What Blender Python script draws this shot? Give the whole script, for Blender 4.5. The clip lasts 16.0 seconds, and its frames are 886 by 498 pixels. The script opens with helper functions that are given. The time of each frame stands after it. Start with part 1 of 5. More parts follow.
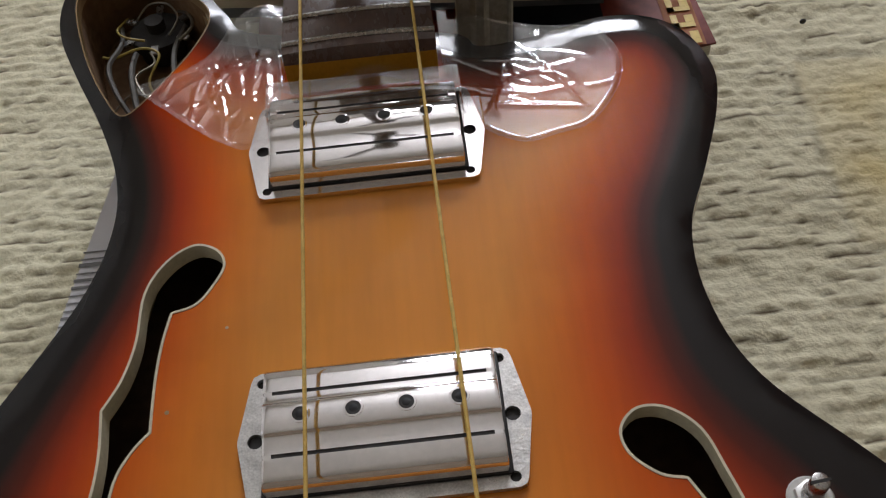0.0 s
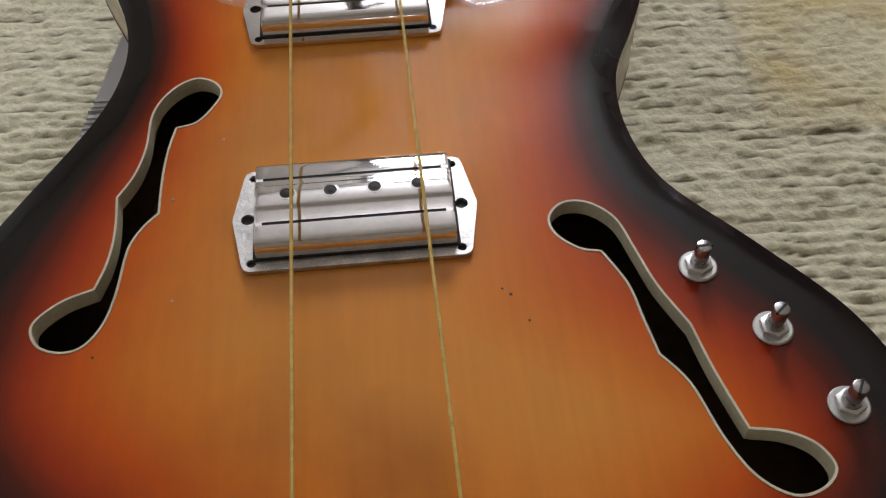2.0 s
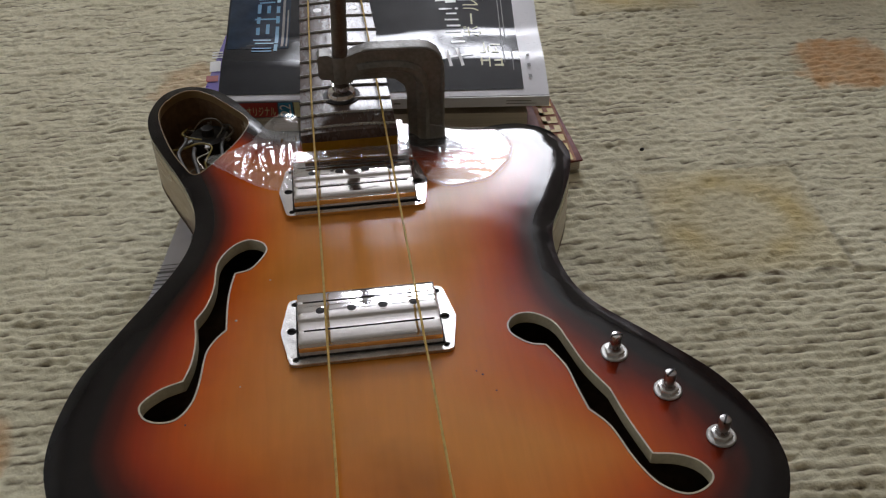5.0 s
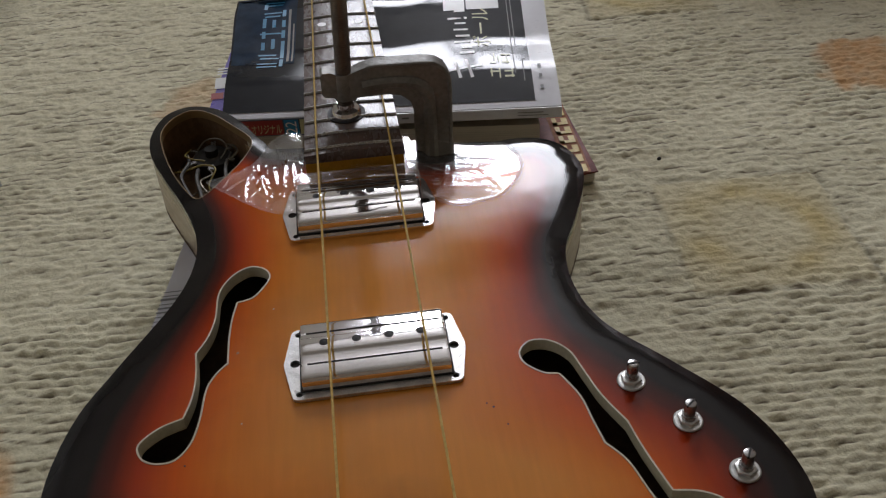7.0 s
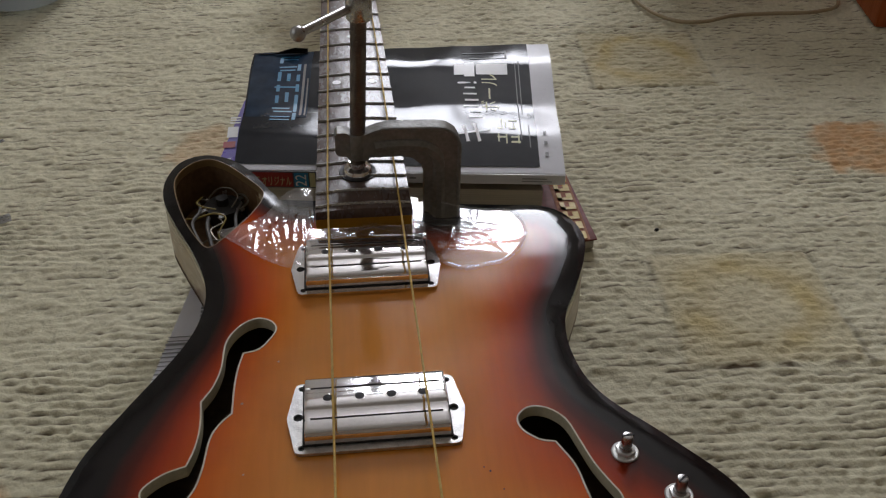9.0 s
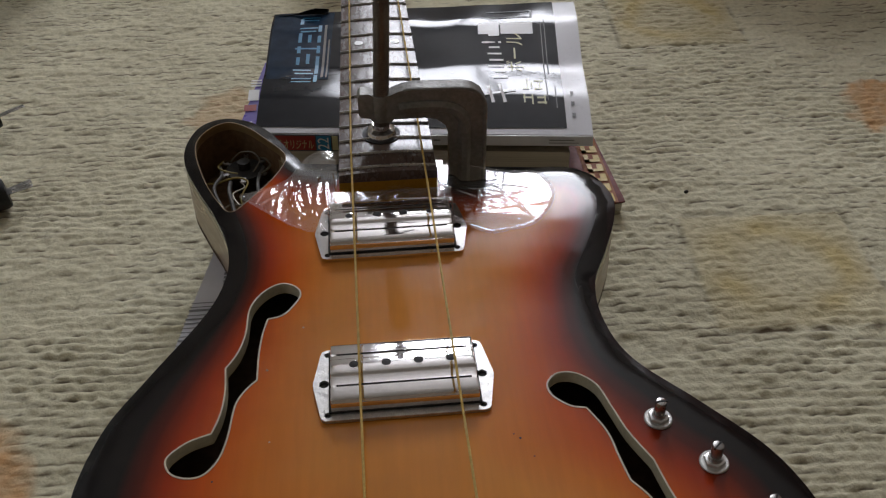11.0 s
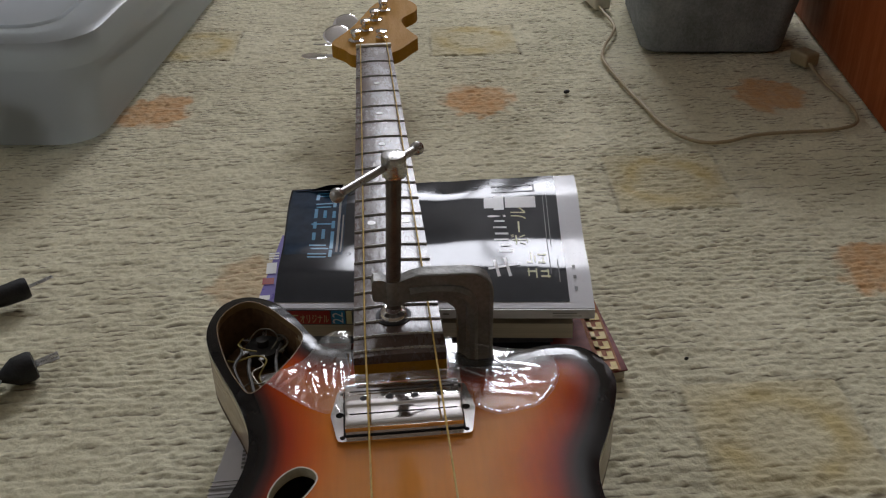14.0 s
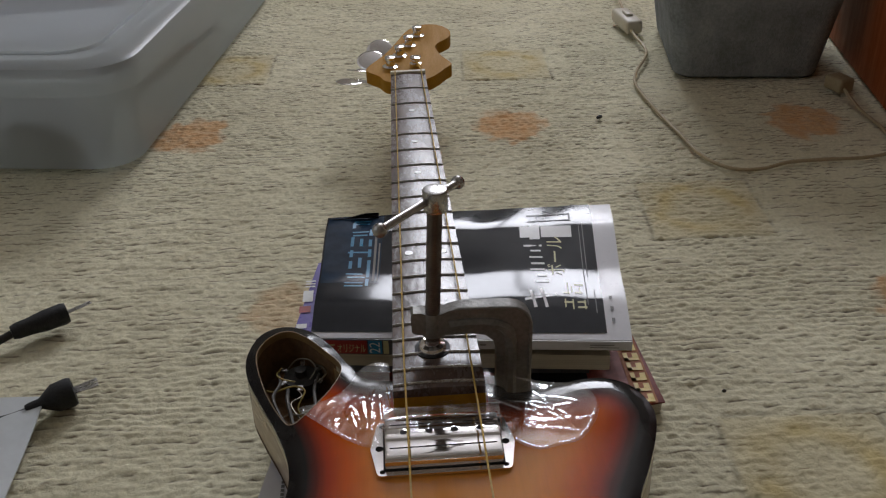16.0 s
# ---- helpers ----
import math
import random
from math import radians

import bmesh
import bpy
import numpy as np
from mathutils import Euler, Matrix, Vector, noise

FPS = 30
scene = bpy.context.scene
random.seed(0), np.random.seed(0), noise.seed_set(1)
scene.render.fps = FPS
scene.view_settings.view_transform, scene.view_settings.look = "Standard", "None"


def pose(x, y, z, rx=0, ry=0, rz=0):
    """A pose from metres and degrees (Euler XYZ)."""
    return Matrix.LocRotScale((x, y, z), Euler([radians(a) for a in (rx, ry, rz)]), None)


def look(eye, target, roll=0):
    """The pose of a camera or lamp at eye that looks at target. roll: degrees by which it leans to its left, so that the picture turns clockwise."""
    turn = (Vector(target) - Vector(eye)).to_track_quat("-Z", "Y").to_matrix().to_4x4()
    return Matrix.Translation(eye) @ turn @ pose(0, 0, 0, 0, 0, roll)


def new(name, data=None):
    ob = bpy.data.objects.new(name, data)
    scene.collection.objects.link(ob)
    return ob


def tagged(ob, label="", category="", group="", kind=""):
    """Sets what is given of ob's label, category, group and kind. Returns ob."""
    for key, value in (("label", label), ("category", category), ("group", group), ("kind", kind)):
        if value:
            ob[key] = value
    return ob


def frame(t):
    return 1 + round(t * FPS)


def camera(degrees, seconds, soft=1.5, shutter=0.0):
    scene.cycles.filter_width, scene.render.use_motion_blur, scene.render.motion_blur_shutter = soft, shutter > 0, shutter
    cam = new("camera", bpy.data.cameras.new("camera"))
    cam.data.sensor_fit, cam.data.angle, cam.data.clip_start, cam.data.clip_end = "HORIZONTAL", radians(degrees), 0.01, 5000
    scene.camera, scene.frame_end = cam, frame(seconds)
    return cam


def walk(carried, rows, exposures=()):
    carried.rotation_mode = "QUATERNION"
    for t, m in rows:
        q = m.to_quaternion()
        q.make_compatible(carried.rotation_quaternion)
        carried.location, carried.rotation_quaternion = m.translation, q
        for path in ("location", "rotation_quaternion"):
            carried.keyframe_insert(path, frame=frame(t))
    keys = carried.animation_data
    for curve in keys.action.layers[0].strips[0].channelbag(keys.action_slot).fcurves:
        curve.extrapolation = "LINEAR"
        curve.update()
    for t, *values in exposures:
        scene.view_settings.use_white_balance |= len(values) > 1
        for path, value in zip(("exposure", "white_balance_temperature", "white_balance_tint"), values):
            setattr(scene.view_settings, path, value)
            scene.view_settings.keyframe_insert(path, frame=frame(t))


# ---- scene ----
cam = camera(49.0, 16.0, soft=1.2)
PATH = [
    (0, (0.0196, -0.7986, 0.3377), (0.0266, -0.1902, -0.4559), -5.83),
    (0.5, (0.0239, -0.8266, 0.3361), (0.0250, -0.2275, -0.4646), -7.06),
    (1, (0.0219, -0.8384, 0.3327), (0.0367, -0.2614, -0.4838), -5.81),
    (1.5, (0.0202, -0.8454, 0.3311), (0.0438, -0.2776, -0.4917), -5.42),
    (1.8, (0.0209, -0.8663, 0.3363), (0.0514, -0.2639, -0.4613), -4.16),
    (2, (0.0126, -0.8854, 0.3455), (0.0598, -0.2764, -0.4462), -1.18),
    (2.2, (0.0101, -0.9231, 0.3625), (0.0286, -0.2406, -0.3681), -3.34),
    (2.4, (0.0154, -0.9592, 0.3825), (0.0438, -0.2261, -0.2970), -4.64),
    (2.5, (-0.0064, -0.9682, 0.3986), (0.0604, -0.2236, -0.2655), -2.63),
    (2.7, (0.0032, -1.0016, 0.4132), (0.0381, -0.2051, -0.1904), -4.18),
    (2.8, (-0.0029, -1.0110, 0.4102), (0.0431, -0.2132, -0.1911), -4.69),
    (3, (-0.0109, -1.0206, 0.4101), (0.0519, -0.2561, -0.2315), -3.94),
    (3.5, (-0.0111, -1.0255, 0.4074), (0.0746, -0.2644, -0.2354), -1.78),
    (4, (-0.0103, -1.0268, 0.3993), (0.0787, -0.2801, -0.2598), -1.14),
    (4.5, (-0.0068, -1.0224, 0.4009), (0.0838, -0.2801, -0.2630), -1.34),
    (4.7, (-0.0068, -1.0154, 0.4138), (0.0893, -0.2552, -0.2288), -0.92),
    (6.8, (0.0003, -0.9860, 0.4122), (0.0777, -0.2173, -0.2227), -2.57),
    (7, (0.0032, -0.9851, 0.4113), (0.0765, -0.2194, -0.2278), -3.14),
    (7.5, (0.0023, -0.9873, 0.4176), (0.0904, -0.2117, -0.2073), -2.15),
    (8, (-0.0002, -0.9881, 0.4202), (0.0876, -0.2056, -0.1961), -0.14),
    (8.5, (-0.0060, -0.9895, 0.4275), (0.0851, -0.1963, -0.1746), 0.78),
    (10.8, (-0.0073, -0.9831, 0.4207), (0.0669, -0.2019, -0.1992), -0.70),
    (11, (-0.0086, -0.9809, 0.4196), (0.0583, -0.2077, -0.2110), -0.60),
    (11.5, (-0.0046, -0.9765, 0.4169), (0.0636, -0.2131, -0.2254), -1.51),
    (12, (-0.0024, -0.9859, 0.4284), (0.0584, -0.2012, -0.1885), -2.46),
    (12.2, (-0.0030, -0.9843, 0.4411), (0.0490, -0.1990, -0.1758), -2.43),
    (12.3, (-0.0045, -0.9847, 0.4412), (0.0467, -0.1917, -0.1658), -2.29),
    (12.5, (-0.0107, -0.9845, 0.4492), (0.0494, -0.1675, -0.1243), -1.68),
    (12.7, (-0.0098, -0.9878, 0.4549), (0.0501, -0.1630, -0.1073), -1.90),
    (13, (-0.0084, -0.9906, 0.4554), (0.0505, -0.1567, -0.0934), -2.26),
    (13.5, (-0.0071, -0.9901, 0.4637), (0.0575, -0.1437, -0.0650), -1.55),
    (14, (-0.0092, -0.9866, 0.4653), (0.0576, -0.1391, -0.0614), -1.31),
    (14.5, (-0.0105, -0.9837, 0.4680), (0.0466, -0.1352, -0.0580), -1.84),
    (15, (-0.0130, -0.9827, 0.4704), (0.0348, -0.1327, -0.0544), -2.02),
    (15.5, (-0.0162, -0.9829, 0.4729), (0.0272, -0.1267, -0.0419), -1.78),
    (16, (-0.0183, -0.9815, 0.4752), (0.0251, -0.1237, -0.0369), -1.79),
]
walk(cam, [(t, look(eye, target, roll)) for t, eye, target, roll in PATH],
     exposures=((0, 0.55), (0.5, 0.47), (1.0, 0.47), (1.5, 0.48), (2.2, 0.68), (2.5, 0.52), (2.7, 0.38), (3.0, 0.12), (3.5, 0.12), (4.7, 0.16), (7.0, 0.05), (8.7, 0.0), (12.0, 0.0), (13.0, -0.03), (16.0, -0.05)))

# ---- light ----
world = bpy.data.worlds.new("sky")
scene.world = world
world.use_nodes = True
wn = world.node_tree.nodes
sky = wn.new("ShaderNodeTexSky")
sky.sky_type, sky.sun_disc, sky.sun_elevation, sky.sun_rotation = "NISHITA", False, radians(40), radians(20)
world.node_tree.links.new(sky.outputs[0], wn["Background"].inputs[0])
wn["Background"].inputs[1].default_value = 0.12


ROOM = (-1.7, 2.0, -2.4, 2.2, 2.5)          # x, x, y, y, height
WIN = (-0.08, 0.95, 1.28, 2.25)             # window in the far wall: x, x, z, z
FILL_OPENING = (-1.5, -0.1, 0.8, 2.0)               # added opening in the side wall for fill light: y, y, z, z


def area_lamp(name, place, target, w, h, watts, colour):
    lamp = bpy.data.lights.new(name, "AREA")
    lamp.shape, lamp.size, lamp.size_y, lamp.energy, lamp.color = "RECTANGLE", w, h, watts, colour
    ob = new(name, lamp)
    ob.matrix_world = look(place, target)
    return ob


area_lamp("window_light", ((WIN[0] + WIN[1]) / 2, 2.26, (WIN[2] + WIN[3]) / 2), ((WIN[0] + WIN[1]) / 2, 0, (WIN[2] + WIN[3]) / 2),
          WIN[1] - WIN[0], WIN[3] - WIN[2], 65, (0.89, 0.91, 1.0))
# weak fill from the left; the side window it stands in is added
area_lamp("side_fill_light", (-1.76, (FILL_OPENING[0] + FILL_OPENING[1]) / 2, (FILL_OPENING[2] + FILL_OPENING[3]) / 2), (0, (FILL_OPENING[0] + FILL_OPENING[1]) / 2, (FILL_OPENING[2] + FILL_OPENING[3]) / 2),
          FILL_OPENING[1] - FILL_OPENING[0], FILL_OPENING[3] - FILL_OPENING[2], 3.5, (1.0, 0.95, 0.86))


# ---- materials ----
def material(name, colour, rough=0.5, metal=0.0, vary=0.0, scale=40.0, bump=0.0, bump_scale=200.0, second=None, coat=0.0, stretch=(1, 1, 1), spec=0.5):
    """A principled surface with two scales of variation and fine relief."""
    m = bpy.data.materials.new(name)
    m.use_nodes = True
    n, l = m.node_tree.nodes, m.node_tree.links
    b = n["Principled BSDF"]
    b.inputs["Roughness"].default_value, b.inputs["Metallic"].default_value = rough, metal
    b.inputs["Coat Weight"].default_value, b.inputs["Coat Roughness"].default_value = coat, 0.06
    b.inputs["Specular IOR Level"].default_value = spec
    b.inputs["Base Color"].default_value = (*colour, 1)
    co = n.new("ShaderNodeTexCoord")
    mp = n.new("ShaderNodeMapping")
    mp.inputs["Scale"].default_value = stretch
    l.new(co.outputs["Object"], mp.inputs[0])
    m["socket"] = 0
    if vary:
        big, small, mix, ramp = n.new("ShaderNodeTexNoise"), n.new("ShaderNodeTexNoise"), n.new("ShaderNodeMath"), n.new("ShaderNodeMix")
        big.inputs["Scale"].default_value, small.inputs["Scale"].default_value = scale, scale * 9
        big.inputs["Detail"].default_value, small.inputs["Detail"].default_value = 4, 6
        l.new(mp.outputs[0], big.inputs[0]), l.new(mp.outputs[0], small.inputs[0])
        mix.operation = "MULTIPLY_ADD"
        mix.inputs[1].default_value = 0.45
        half = n.new("ShaderNodeMath")
        half.operation = "MULTIPLY"
        half.inputs[1].default_value = 0.55
        l.new(big.outputs[0], half.inputs[0])
        l.new(small.outputs[0], mix.inputs[0]), l.new(half.outputs[0], mix.inputs[2])
        con = n.new("ShaderNodeMapRange")
        con.inputs[1].default_value, con.inputs[2].default_value = 0.35, 0.65
        l.new(mix.outputs[0], con.inputs[0])
        ramp.data_type = "RGBA"
        dark = second or tuple(c * (1 - vary) for c in colour)
        ramp.inputs[6].default_value, ramp.inputs[7].default_value = (*dark, 1), (*colour, 1)
        l.new(con.outputs[0], ramp.inputs[0])
        l.new(ramp.outputs[2], b.inputs["Base Color"])
        rr = n.new("ShaderNodeMapRange")
        rr.inputs[3].default_value, rr.inputs[4].default_value = min(1, rough * 1.25 + 0.03), rough * 0.85
        l.new(con.outputs[0], rr.inputs[0]), l.new(rr.outputs[0], b.inputs["Roughness"])
    if bump:
        t, bp = n.new("ShaderNodeTexNoise"), n.new("ShaderNodeBump")
        t.inputs["Scale"].default_value, t.inputs["Detail"].default_value = bump_scale, 5
        bp.inputs["Strength"].default_value, bp.inputs["Distance"].default_value = bump, 0.002
        l.new(mp.outputs[0], t.inputs[0]), l.new(t.outputs[0], bp.inputs["Height"]), l.new(bp.outputs[0], b.inputs["Normal"])
    return m


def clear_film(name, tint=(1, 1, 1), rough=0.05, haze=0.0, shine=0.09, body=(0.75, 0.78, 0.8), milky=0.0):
    """Thin clear plastic: see-through with a skin of gloss."""
    m = bpy.data.materials.new(name)
    m.use_nodes = True
    n, l = m.node_tree.nodes, m.node_tree.links
    b = n["Principled BSDF"]
    b.inputs["Base Color"].default_value, b.inputs["Roughness"].default_value = (*body, 1), rough
    clear, gloss, mix, mix2 = n.new("ShaderNodeBsdfTransparent"), n.new("ShaderNodeBsdfGlossy"), n.new("ShaderNodeMixShader"), n.new("ShaderNodeMixShader")
    clear.inputs[0].default_value = (*tint, 1)
    gloss.inputs["Roughness"].default_value = rough
    mix.inputs[0].default_value = shine
    l.new(clear.outputs[0], mix.inputs[1]), l.new(gloss.outputs[0], mix.inputs[2])
    mix2.inputs[0].default_value = haze
    l.new(mix.outputs[0], mix2.inputs[1]), l.new(b.outputs[0], mix2.inputs[2])
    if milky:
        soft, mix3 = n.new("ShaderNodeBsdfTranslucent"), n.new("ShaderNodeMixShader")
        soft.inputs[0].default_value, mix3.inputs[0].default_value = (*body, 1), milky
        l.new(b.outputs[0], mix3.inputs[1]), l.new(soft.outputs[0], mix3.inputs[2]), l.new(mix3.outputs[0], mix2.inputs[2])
    l.new(mix2.outputs[0], n["Material Output"].inputs[0])
    return m


def sunburst():
    """Lacquered sunburst: amber heart, red ring and black rim, from the distance to the body's edge."""
    m = material("sunburst_lacquer", (0.5, 0.2, 0.05), rough=0.10, spec=0.24)
    n, l = m.node_tree.nodes, m.node_tree.links
    b = n["Principled BSDF"]
    at, ramp = n.new("ShaderNodeAttribute"), n.new("ShaderNodeValToRGB")
    at.attribute_name = "edge"
    co, ns, mp = n.new("ShaderNodeTexCoord"), n.new("ShaderNodeTexNoise"), n.new("ShaderNodeMapping")
    l.new(co.outputs["Object"], ns.inputs[0])
    ns.inputs["Scale"].default_value, ns.inputs["Detail"].default_value = 9, 3
    add = n.new("ShaderNodeMath")
    add.operation = "MULTIPLY_ADD"
    add.inputs[1].default_value = 0.012
    l.new(ns.outputs[0], add.inputs[0]), l.new(at.outputs["Fac"], add.inputs[2])
    sc = n.new("ShaderNodeMapRange")
    sc.inputs[1].default_value, sc.inputs[2].default_value = 0.006, 0.106
    l.new(add.outputs[0], sc.inputs[0]), l.new(sc.outputs[0], ramp.inputs[0])
    e = ramp.color_ramp.elements
    e[0].position, e[0].color = 0.0, (0.012, 0.011, 0.011, 1)
    e[1].position, e[1].color = 1.0, (0.66, 0.255, 0.042, 1)
    for p, c in ((0.17, (0.014, 0.011, 0.010)), (0.27, (0.09, 0.013, 0.006)), (0.38, (0.32, 0.032, 0.005)), (0.55, (0.54, 0.090, 0.005)), (0.75, (0.62, 0.18, 0.018))):
        e.new(p).color = (*c, 1)
    # wood grain along the neck, and dull worn patches
    gr, gm = n.new("ShaderNodeTexNoise"), n.new("ShaderNodeMapping")
    gm.inputs["Scale"].default_value = (60, 5, 5)
    l.new(co.outputs["Object"], gm.inputs[0]), l.new(gm.outputs[0], gr.inputs[0])
    gr.inputs["Detail"].default_value = 6
    st = n.new("ShaderNodeTexNoise")
    st.inputs["Scale"].default_value, st.inputs["Detail"].default_value = 16, 4
    l.new(co.outputs["Object"], st.inputs[0])
    g1, g2 = n.new("ShaderNodeMapRange"), n.new("ShaderNodeMapRange")
    g1.inputs[1].default_value, g1.inputs[2].default_value, g1.inputs[3].default_value = 0.3, 0.7, 0.92
    g2.inputs[1].default_value, g2.inputs[2].default_value, g2.inputs[3].default_value = 0.3, 0.5, 0.84
    l.new(gr.outputs[0], g1.inputs[0]), l.new(st.outputs[0], g2.inputs[0])
    # an old brown stain behind where the bridge stood
    ofs, ln, spot, sm = n.new("ShaderNodeVectorMath"), n.new("ShaderNodeVectorMath"), n.new("ShaderNodeMapRange"), n.new("ShaderNodeMath")
    ofs.operation, ln.operation, sm.operation = "SUBTRACT", "LENGTH", "MULTIPLY_ADD"
    ofs.inputs[1].default_value = (0.012, -0.122, 0.045)
    l.new(co.outputs["Object"], ofs.inputs[0]), l.new(ofs.outputs[0], ln.inputs[0])
    sm.inputs[1].default_value = 0.05
    l.new(st.outputs[0], sm.inputs[0]), l.new(ln.outputs["Value"], sm.inputs[2])
    spot.inputs[1].default_value, spot.inputs[2].default_value, spot.inputs[3].default_value = 0.022, 0.052, 0.58
    l.new(sm.outputs[0], spot.inputs[0])
    mul, mx = n.new("ShaderNodeMath"), n.new("ShaderNodeMix")
    mul.operation = "MULTIPLY"
    both = n.new("ShaderNodeMath")
    both.operation = "MULTIPLY"
    l.new(g2.outputs[0], both.inputs[0]), l.new(spot.outputs[0], both.inputs[1])
    l.new(g1.outputs[0], mul.inputs[0]), l.new(both.outputs[0], mul.inputs[1])
    mx.data_type, mx.blend_type = "RGBA", "MULTIPLY"
    mx.inputs[0].default_value = 1
    l.new(ramp.outputs[0], mx.inputs[6]), l.new(mul.outputs[0], mx.inputs[7])
    l.new(mx.outputs[2], b.inputs["Base Color"])
    # dull, handled patches in the gloss
    wear = n.new("ShaderNodeMapRange")
    wear.inputs[1].default_value, wear.inputs[2].default_value, wear.inputs[3].default_value, wear.inputs[4].default_value = 0.35, 0.68, 0.07, 0.17
    l.new(st.outputs[0], wear.inputs[0]), l.new(wear.outputs[0], b.inputs["Roughness"])
    # faint ripples in the lacquer
    rp, bp = n.new("ShaderNodeTexNoise"), n.new("ShaderNodeBump")
    rp.inputs["Scale"].default_value = 22
    bp.inputs["Strength"].default_value, bp.inputs["Distance"].default_value = 0.17, 0.0012
    l.new(co.outputs["Object"], rp.inputs[0]), l.new(rp.outputs[0], bp.inputs["Height"])
    l.new(bp.outputs[0], b.inputs["Normal"]), l.new(bp.outputs[0], b.inputs["Coat Normal"])
    return m


CARPET_TURN = -0.05
DISCS = ((-0.262, 0.118), (0.123, 0.100), (0.474, 0.070), (0.432, -0.315), (-0.245, -0.645), (-0.115, -0.270))
SQUARES = ((0.262, -0.505), (0.290, -0.128), (0.142, 0.315), (-0.245, 0.345))


def carpet_material():
    m = material("carpet_wool", (0.5, 0.45, 0.33), rough=0.95, spec=0.1)
    n, l = m.node_tree.nodes, m.node_tree.links
    b = n["Principled BSDF"]
    b.inputs["Sheen Weight"].default_value = 0.15
    co = n.new("ShaderNodeTexCoord")
    base = n.new("ShaderNodeMix")
    base.data_type = "RGBA"
    base.inputs[6].default_value, base.inputs[7].default_value = (0.545, 0.51, 0.355, 1), (0.715, 0.675, 0.495, 1)
    ns, fine = n.new("ShaderNodeTexNoise"), n.new("ShaderNodeTexNoise")
    ns.inputs["Scale"].default_value, ns.inputs["Detail"].default_value = 7, 8
    fine.inputs["Scale"].default_value, fine.inputs["Detail"].default_value = 260, 3
    l.new(co.outputs["Object"], ns.inputs[0]), l.new(co.outputs["Object"], fine.inputs[0])
    add = n.new("ShaderNodeMath")
    add.operation = "ADD"
    l.new(ns.outputs[0], add.inputs[0]), l.new(fine.outputs[0], add.inputs[1])
    rg = n.new("ShaderNodeMapRange")
    rg.inputs[1].default_value, rg.inputs[2].default_value = 0.7, 1.25
    l.new(add.outputs[0], rg.inputs[0]), l.new(rg.outputs[0], base.inputs[0])
    # creases between the tufts are painted darker, standing in for their shade
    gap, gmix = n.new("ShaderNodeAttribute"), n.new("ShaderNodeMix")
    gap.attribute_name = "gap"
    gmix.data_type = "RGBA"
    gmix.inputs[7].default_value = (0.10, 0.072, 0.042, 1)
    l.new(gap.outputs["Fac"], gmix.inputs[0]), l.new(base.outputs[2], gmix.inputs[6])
    last = gmix.outputs[2]
    for name, colour in (("disc", (0.60, 0.33, 0.14)), ("square", (0.56, 0.46, 0.23))):
        at, mx = n.new("ShaderNodeAttribute"), n.new("ShaderNodeMix")
        at.attribute_name = name
        mx.data_type = "RGBA"
        mx.inputs[7].default_value = (*colour, 1)
        l.new(at.outputs["Fac"], mx.inputs[0]), l.new(last, mx.inputs[6])
        last = mx.outputs[2]
    l.new(last, b.inputs["Base Color"])
    bn, bp = n.new("ShaderNodeTexNoise"), n.new("ShaderNodeBump")
    bn.inputs["Scale"].default_value, bn.inputs["Detail"].default_value = 380, 4
    bp.inputs["Strength"].default_value, bp.inputs["Distance"].default_value = 0.4, 0.0025
    l.new(co.outputs["Object"], bn.inputs[0]), l.new(bn.outputs[0], bp.inputs["Height"]), l.new(bp.outputs[0], b.inputs["Normal"])
    return m


BURST = sunburst()
CARPET = carpet_material()
CREAM = material("cream_binding", (0.62, 0.56, 0.40), 0.45, vary=0.25, scale=60)
SIDE = material("lacquered_side_wood", (0.34, 0.22, 0.095), 0.3, vary=0.4, scale=14, stretch=(1, 1, 6), coat=0.4)
INSIDE = material("dark_inside_wood", (0.10, 0.05, 0.025), 0.8, vary=0.5, scale=20, bump=0.3)
CHROME = material("worn_chrome", (0.86, 0.84, 0.85), 0.065, 1.0, vary=0.12, scale=60)
PITTED = material("pitted_plated_steel", (0.76, 0.75, 0.73), 0.32, 0.85, vary=0.45, scale=170, bump=0.12, bump_scale=500)
STEEL = material("brushed_steel", (0.5, 0.49, 0.48), 0.26, 1.0, vary=0.3, scale=90)
SPINDLE = material("dark_oiled_steel", (0.20, 0.17, 0.15), 0.38, 0.9, vary=0.4, scale=80)
RAWSTEEL = material("grey_cast_iron", (0.27, 0.265, 0.245), 0.46, 0.3, vary=0.38, scale=45, bump=0.3, bump_scale=300)
CAVITY = material("bare_brown_wood", (0.19, 0.105, 0.045), 0.7, vary=0.45, scale=30, bump=0.3)
WASHER = material("bright_zinc_washer", (0.72, 0.72, 0.70), 0.34, 0.8, vary=0.2, scale=120)
DARK = material("dark_hole", (0.02, 0.018, 0.016), 0.6, vary=0.3)
BLACK = material("black_rubber", (0.011, 0.011, 0.012), 0.6, vary=0.3, scale=80, bump=0.2)
ROSEWOOD = material("worn_rosewood", (0.12, 0.078, 0.062), 0.24, vary=0.5, scale=26, stretch=(2.2, 0.8, 1), bump=0.12, bump_scale=120)
MAPLE = material("aged_amber_maple", (0.42, 0.205, 0.016), 0.55, vary=0.25, scale=25, stretch=(5, 0.6, 2), spec=0.10)
PEARL = material("pearl_inlay", (0.8, 0.8, 0.78), 0.25, vary=0.15, scale=200)
BONE = material("bone_nut", (0.72, 0.66, 0.5), 0.5, vary=0.2)
THREAD = material("yellow_twine", (0.70, 0.47, 0.12), 0.7, vary=0.35, scale=300)
